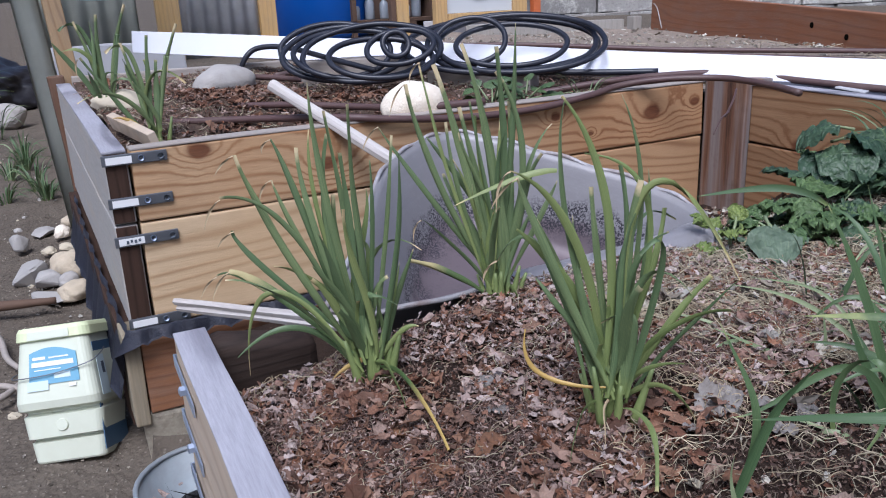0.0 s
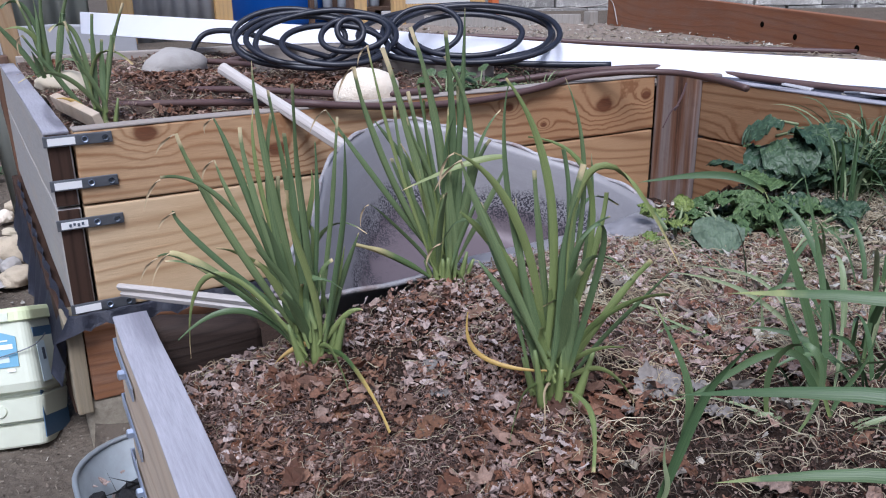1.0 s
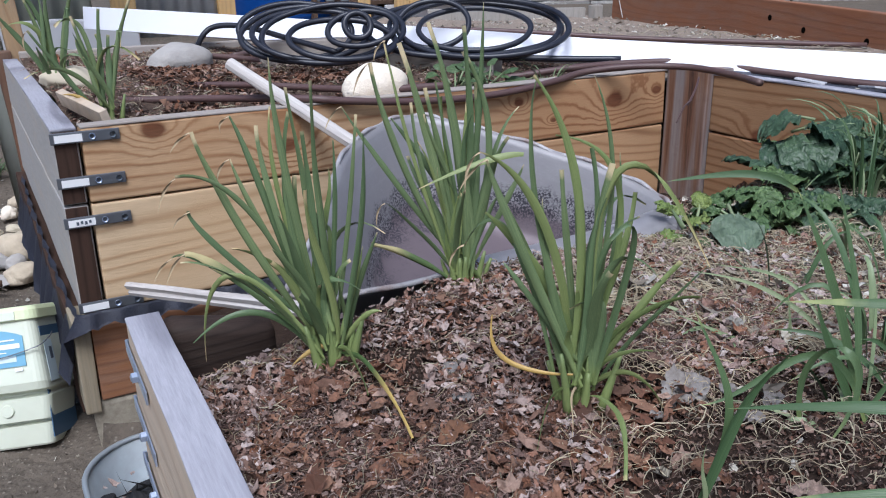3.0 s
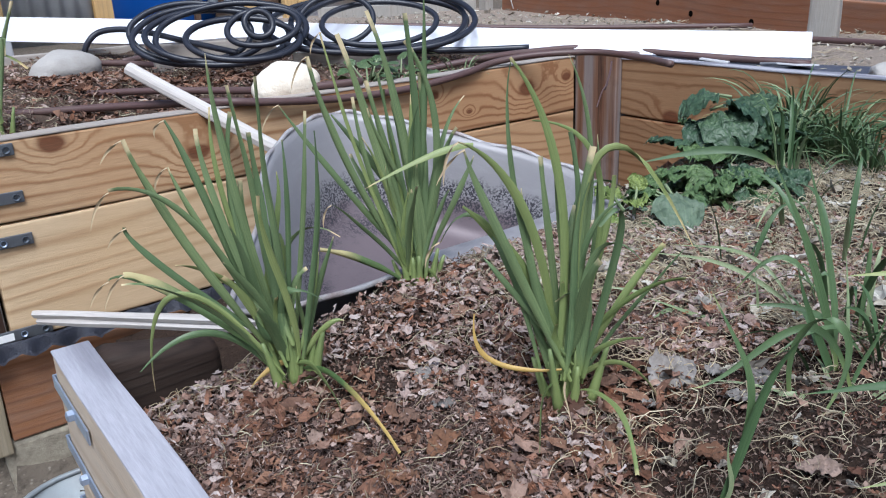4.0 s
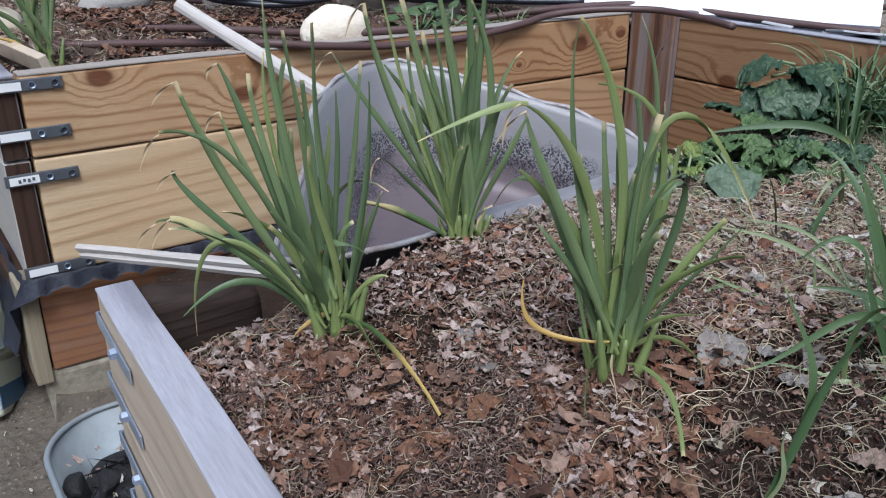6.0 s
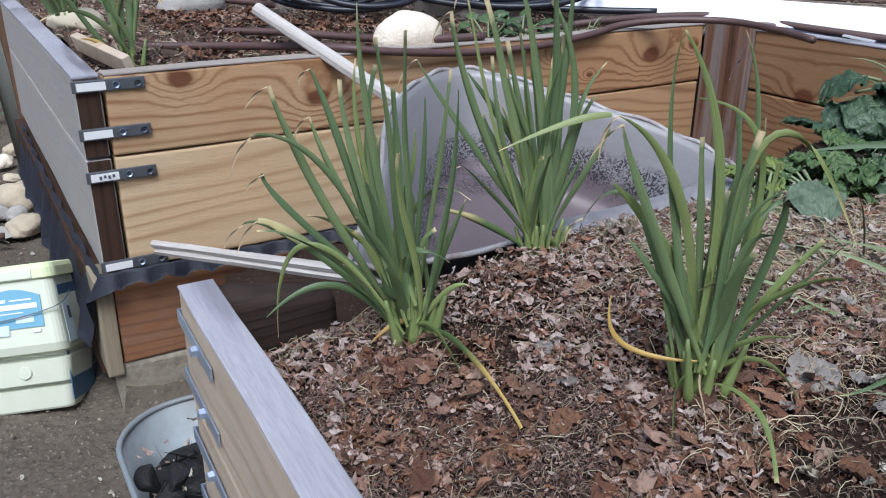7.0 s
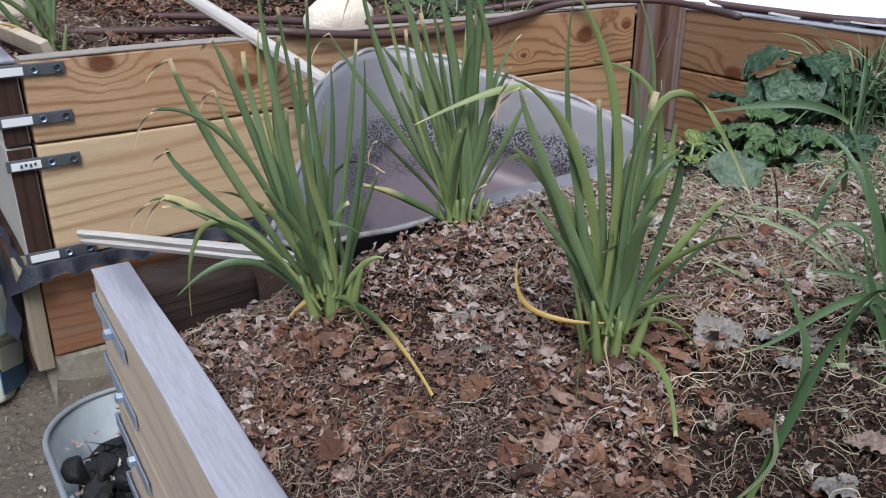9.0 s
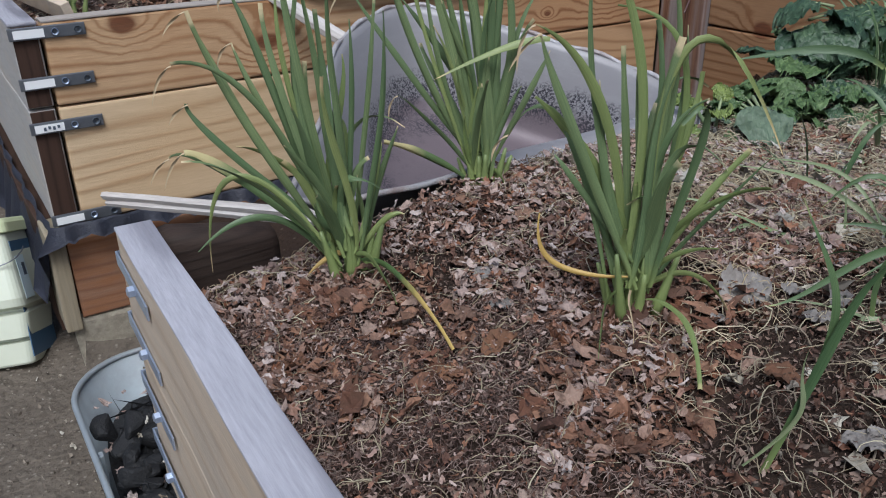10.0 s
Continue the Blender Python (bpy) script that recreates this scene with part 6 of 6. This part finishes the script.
stuff("tub_leaves", flakes(16, -0.06, 0.02, -0.8, -0.35, lambda x, y: 0.15, 0.004, 0.012, 73), M_LEAFGREY, "pale scraps on the charcoal", "leaf litter")

PATH_STONES = [
    (-0.1, 1.3, 0.035, 0.068, 0.06, 0.062, M_ROCK_TAN, 0), (-0.105, 1.1, 0.015, 0.06, 0.05, 0.035, M_ROCK_TAN, 0), (-0.17, 1.26, 0.02, 0.075, 0.06, 0.035, M_ROCK_SLATE, 1),
    (-0.18, 1.12, 0.008, 0.085, 0.05, 0.02, M_ROCK_SLATE, 1), (-0.235, 1.36, 0.02, 0.065, 0.085, 0.055, M_ROCK_SLATE, 1), (-0.26, 1.74, 0.025, 0.04, 0.04, 0.045, M_ROCK_SLATE, 1),
    (-0.106, 1.84, 0.018, 0.032, 0.028, 0.03, M_ROCK_WHITE, 0), (-0.163, 1.64, 0.008, 0.034, 0.025, 0.016, M_ROCK_CREAM, 0), (-0.1, 1.66, 0.008, 0.034, 0.025, 0.016, M_ROCK_CREAM, 0),
    (-0.07, 2.0, 0.015, 0.035, 0.03, 0.028, M_ROCK_TAN, 0), (-0.12, 1.19, 0.02, 0.035, 0.03, 0.03, M_ROCK_GREY, 0), (-0.17, 1.95, 0.006, 0.075, 0.05, 0.014, M_ROCK_SLATE, 1),
]
for k, (x, y, z, sx, sy, sz, mat, ang) in enumerate(PATH_STONES):
    word = {0: "rounded", 1: "broken angular"}[ang]
    rock("path_stone", word + " stone lying loose on the earth path", x, y, z, sx, sy, sz, 300 + k, mat, bool(ang), 40 * k, "path stones")
for k in range(40):
    s = _rnd.uniform(0.006, 0.02)
    y = _rnd.uniform(-0.5, 4.5)
    x = -0.13 - _rnd.random() * (0.25 + 0.1 * max(0, y))
    rock("path_stone", "small loose stone on the earth path", x, y, ground_height(x, y) + 0.1 * s, s, s * 0.8, s * 0.6, 340 + k, _rnd.choice((M_ROCK_CREAM, M_ROCK_GREY, M_ROCK_SLATE, M_ROCK_TAN)), k % 3 == 0, _rnd.uniform(0, 360), "path stones")
for k in range(26):
    s = _rnd.uniform(0.06, 0.16)
    rock("path_stone", "rubble stone at the far end of the path", -0.1 - _rnd.random() * 1.2, _rnd.uniform(4.2, 9.0), 0.12, s, s * 0.9, s * 0.7, 400 + k, _rnd.choice((M_ROCK_CREAM, M_ROCK_GREY, M_ROCK_SLATE, M_ROCK_TAN)), k % 2 == 0, _rnd.uniform(0, 360), "path stones")
for _k, _pts in enumerate((((-0.42, 0.98, 0.014), (-0.33, 0.82, 0.02), (-0.306, 0.66, 0.014), (-0.28, 0.58, 0.012)), ((-0.44, 0.52, 0.012), (-0.33, 0.48, 0.02), (-0.28, 0.45, 0.014)), ((-0.46, 0.4, 0.012), (-0.33, 0.41, 0.016), (-0.27, 0.5, 0.01)))):
    solid("dead_branch", tube(glide(_pts, 8), 0.011, 9, taper=lambda t: 1.0 - 0.4 * t), M_TOPGREY_X, "grey dead branch lying on the earth path", "branch", True)
solid("charred_log", tube(glide([(-0.42, 1.08, 0.03), (-0.3, 1.02, 0.035), (-0.17, 1.0, 0.03)], 8), 0.02, 10, taper=lambda t: 1.0 - 0.5 * t), M_SHELF, "dark weathered stick lying on the path", "stick", True)
for x, y, c, h, s in ((-0.13, 2.55, 40, 0.15, 87), (-0.2, 3.3, 44, 0.22, 88), (-0.3, 2.6, 30, 0.12, 89), (-0.16, 2.75, 26, 0.2, 81), (-0.28, 3.1, 26, 0.16, 82), (-0.33, 4.4, 30, 0.3, 83), (-0.2, 3.6, 16, 0.18, 84), (-0.5, 5.5, 30, 0.4, 85)):
    grass("weed_clump", "scrubby green weeds growing on the path", pose(x, y, ground_height(x, y)), c, h, h * 0.8, 0.008, s)


def crumpled(name, label, x, y, z, sx, sy, sz, seed):
    bm = bmesh.new()
    bmesh.ops.create_icosphere(bm, subdivisions=5, radius=1.0)
    for v in bm.verts:
        q = v.co.copy()
        v.co *= 1 + 0.35 * noise.noise(q * 1.8 + Vector((seed, 0, 0))) + 0.16 * abs(noise.noise(q * 5 + Vector((0, seed, 0))))
        v.co = Vector((v.co.x * sx, v.co.y * sy, max(v.co.z, -0.4) * sz))
    return solid(name, bm, M_TARP, label, "tarpaulin", True, at=pose(x, y, z))


crumpled("tarpaulin", "crumpled black plastic sheet heaped beside the path", -0.42, 6.3, 0.16, 0.5, 0.5, 0.26, 4)


# ---- behind the beds ----
def corrugated(width, height, pitch, depth, thick=0.003, n=None):
    """A rippled sheet standing in x and z, ripples upright."""
    bm = bmesh.new()
    n = n or int(width / pitch * 8)
    cols = []
    for i in range(n + 1):
        x = width * i / n
        y = depth * math.sin(2 * math.pi * x / pitch)
        cols.append([bm.verts.new((x, y, height * j / 4)) for j in range(5)])
    for a, b in zip(cols, cols[1:]):
        for j in range(4):
            bm.faces.new((a[j], b[j], b[j + 1], a[j + 1]))
    bmesh.ops.solidify(bm, geom=bm.faces[:], thickness=thick)
    return bm


door = thing("shed_door", "yellow pine framed shed door with weathered corrugated panel", "door", pose(0, 3.0, 0.5))
part("stile", box(0.535, 0.655, -0.02, 0.02, 0.0, 1.95, 0.004, 4, 0.003, 41), M_JAMB, door, "yellow pine stile")
part("stile", box(1.075, 1.165, -0.02, 0.02, 0.0, 1.95, 0.004, 4, 0.003, 42), M_JAMB, door, "yellow pine stile")
part("rail", box(0.656, 1.074, -0.018, 0.018, 1.83, 1.95, 0.004), M_JAMB, door)
part("panel", corrugated(0.43, 1.83, 0.07, 0.012), M_CORR, door, "weathered corrugated fibreglass panel", True, at=pose(0.65, 0.012, 0.0))
part("sill", box(0.535, 1.165, -0.03, 0.03, -0.07, -0.001, 0.004), M_JAMB, door)
fence = thing("sheet_fence", "corrugated grey-green sheets on a leaning wooden post", "fence")
part("sheet", corrugated(0.45, 1.6, 0.076, 0.01), M_CORR2, fence, "grey-green corrugated sheet", True, at=pose(-0.07, 2.5, 0.5))
part("post", box(-0.028, 0.028, -0.025, 0.025, 0.0, 1.9, 0.005, 8, 0.006, 43), M_OLDPINE, fence, "leaning weathered pine post", at=pose(0.05, 1.52, -0.03, 0, -4))
part("sheet", corrugated(0.085, 1.9, 0.076, 0.008), M_CORR2, fence, "grey galvanised sheet edge", True, at=pose(-0.07, 1.54, -0.03, 0, -4, 8))
# separate piece standing in for the leaning post's lower end
part("post", box(0.0, 0.05, -0.02, 0.03, 0.0, 0.64, 0.004, 4, 0.004, 44), M_POST_FOOT, fence, "red-brown lower part of the leaning post", at=pose(-0.035, 1.46, 0.0, 0, -3))
solid("plastic_sheet", box(-0.02, 0.5, 2.1, 2.13, 0.52, 0.70, 0.008, 6, 0.01, 45), M_SHEET, "pale grey plastic panel behind the bed", "panel")
solid("plastic_barrel", spin([(0.0, 0.0), (0.24, 0.0), (0.26, 0.03), (0.265, 0.28), (0.272, 0.3), (0.265, 0.32), (0.265, 0.58), (0.272, 0.6), (0.265, 0.62), (0.26, 0.86), (0.24, 0.89), (0.0, 0.89)], 48), M_BARREL, "blue plastic rain barrel by the shed", "barrel", True, at=pose(1.82, 4.1, 0.55) @ Matrix.Diagonal((1.3, 1.3, 1.0, 1)))


def shelf():
    root = thing("shelf_rack", "dark wooden shelf rack full of cloudy plastic bottles", "shelf", pose(2.2, 3.85, 0.52))
    for z in (0.12, 0.36, 0.62, 0.9):
        part("shelf_board", box(-0.30, 0.30, -0.12, 0.12, z, z + 0.025, 0.003), M_SHELF, root)
    for x in (-0.3, 0.28):
        part("upright", box(x, x + 0.03, -0.12, 0.12, 0.0, 1.1, 0.003), M_SHELF, root)
    return root


shelf()
for row, z in enumerate((0.145, 0.385, 0.645)):
    for k in range(6):
        h = 0.15 + 0.05 * ((k * 7 + row * 3) % 4) / 3
        ob = solid("plastic_bottle", spin([(0.0, 0.0), (0.036, 0.0), (0.04, 0.01), (0.04, h * 0.62), (0.034, h * 0.75), (0.014, h * 0.88), (0.014, h), (0.0, h)], 18), M_GLASSY, "cloudy clear plastic bottle on the shelf", "bottle", True, at=pose(1.95 + 0.092 * k + 0.012 * math.sin(7.0 * k + row), 3.79 + 0.02 * math.cos(5.0 * k), 0.52 + z) @ Matrix.Scale(0.8 + 0.12 * math.sin(3.0 * k + 2.0 * row), 4), group="bottles on the shelf")
shed = thing("shed_front", "open shed front with yellow pine posts and a dusty plastic window", "shed")
part("post", box(1.89, 1.965, 2.98, 3.05, 0.5, 2.5, 0.004, 6, 0.004, 46), M_JAMB, shed, "yellow pine post")
part("post", box(1.855, 1.887, 2.99, 3.04, 0.5, 2.5, 0.003), M_SHELF, shed, "narrow dark post")
win = part("window_frame", box(2.15, 2.23, 3.0, 3.05, 0.55, 1.6, 0.004, 4, 0.003, 47), M_JAMB, shed, "yellow pine window frame")
part("stile", box(2.70, 2.80, 3.0, 3.05, 0.55, 1.6, 0.004, 4, 0.003, 48), M_JAMB, win)
part("rail", box(2.232, 2.698, 3.0, 3.05, 0.665, 0.70, 0.003), M_JAMB, win)
part("pane", box(2.232, 2.698, 3.02, 3.026, 0.702, 1.6, 0.0), M_PANE, win, "dusty plastic pane")
for x in (2.42, 2.58):
    for k in range(3):
        part("print_bar", box(x, x + 0.09, 3.012, 3.018, 0.78 + 0.025 * k, 0.792 + 0.025 * k, 0.0), M_SHEET, win)
part("lower_panel", box(2.10, 2.80, 3.06, 3.08, 0.4, 0.664, 0.003), M_SHEET, shed, "grey sheet under the window")
part("post", box(2.835, 2.885, 2.97, 3.02, 0.5, 2.2, 0.004), M_ORANGE, shed, "orange painted post")
part("back_panel", box(1.2, 3.4, 4.6, 4.65, 0.4, 2.5, 0.004), M_SHELF, shed, "dark rear wall")


def block_wall():
    root = tagged(new("block_wall"), "rough grey concrete block wall with patchy white plaster", "wall", kind="structure")
    root.matrix_basis = pose(4.0, 4.75, 0.0, 0, 0, -34)
    part("core", box(-0.3, 9.0, 0.1, 0.3, 0.2, 2.6, 0.0), M_MORTAR, root)
    shared = [mesh("block", box(0, 0.565, 0, 0.12, 0, 0.272, 0.008, 4, 0.016, 90 + k), M_BLOCK) for k in range(5)]
    rnd = random.Random(5)
    for j in range(8):
        for i in range(16):
            part("block", rnd.choice(shared), None, root, at=pose(-0.3 + 0.572 * i + (0.29 if j % 2 else 0), rnd.uniform(-0.012, 0.012), 0.3 + 0.279 * j))
    return root


# flat black that stands in for the shade inside bolt holes
M_HOLE_SHADE = plain("hole_shade_black", (0.006, 0.005, 0.004), 0.95, 0.1, spec=0.0)


def stained_bed():
    root = thing("stained_board_bed", "brown stained board edging of a farther raised bed", "raised bed")
    m = pose(3.05, 2.12, 0.597, 0, 0, math.degrees(math.atan2(-2.03, -0.52))) @ pose(0, 0, 0, 0, 2.3)
    board = part("board", box(0, 3.1, 0.0, 0.038, -0.02, 0.185, 0.004, 10, 0.003, 61), M_STAINED, root, "brown stained board", at=m)
    # black discs on the face; no hole is cut
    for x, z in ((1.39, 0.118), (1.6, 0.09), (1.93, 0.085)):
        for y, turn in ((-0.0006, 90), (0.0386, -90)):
            part("bolt_hole", spin([(0.0, 0.0007), (0.0115, 0.0007), (0.012, 0.0)], 14), M_HOLE_SHADE, board, at=pose(x, y, z, turn))
    part("stake", box(-0.03, 0.03, -0.03, 0.03, -0.05, 0.07, 0.006, 2, 0.004, 62), M_STUMP, root, "grey weathered wooden stake", at=pose(3.0, 2.2, 0.59))
    part("edge_board", box(-0.9, 0.0, 0, 0.04, -0.02, 0.06, 0.004, 4, 0.004, 63), M_STUMP, root, "grey weathered edging board", at=pose(2.96, 2.24, 0.585, 0, 0, -30))
    return root


stained_bed()
solid("wooden_stump", box(-0.04, 0.04, -0.04, 0.04, -0.03, 0.125, 0.007, 3, 0.006, 64), M_STUMP, "short weathered wooden stake in the terrace", "stake", at=pose(2.25, -0.19, 0.597, 0, 0, 20))
solid("plastic_film", box(-0.06, 0.06, -0.03, 0.03, -0.002, 0.002, 0.001, 6, 0.012, 65), M_SHEET, "scrap of pale plastic film on the terrace", "plastic scrap", at=pose(1.55, -0.3, 0.61, 8, 5, 30))
solid("plastic_film", box(-0.05, 0.05, -0.03, 0.03, -0.002, 0.002, 0.001, 6, 0.012, 66), M_SHEET, "scrap of pale plastic film on the terrace", "plastic scrap", at=pose(1.56, -0.48, 0.61, -8, 5, -30))
solid("black_film", box(-0.1, 0.1, -0.3, 0.3, -0.002, 0.002, 0.001, 8, 0.014, 67), M_FABRIC, "wrinkled black plastic film beside the board wall", "plastic sheet", at=pose(1.56, -0.35, 0.60, 0, 0, 8))
solid("plastic_twine", tube(glide([(2.2, 2.72, 0.64), (2.6, 2.5, 0.66), (3.01, 2.17, 0.69), (3.04, 2.08, 0.72), (2.98, 1.95, 0.6)], 8), 0.003, 6), M_ROCK_GREY, "pale rope tied to the stake", "rope", True)
solid("blue_cord", tube(glide([(-0.1, 2.4, 0.95), (0.1, 2.42, 0.885), (0.3, 2.43, 0.875), (0.5, 2.44, 0.9), (0.7, 2.45, 1.0)], 8), 0.004, 6), plain("pale_blue_cord", (0.45, 0.6, 0.62), 0.6), "pale blue cord hanging across the fence", "cord", True)
block_wall()
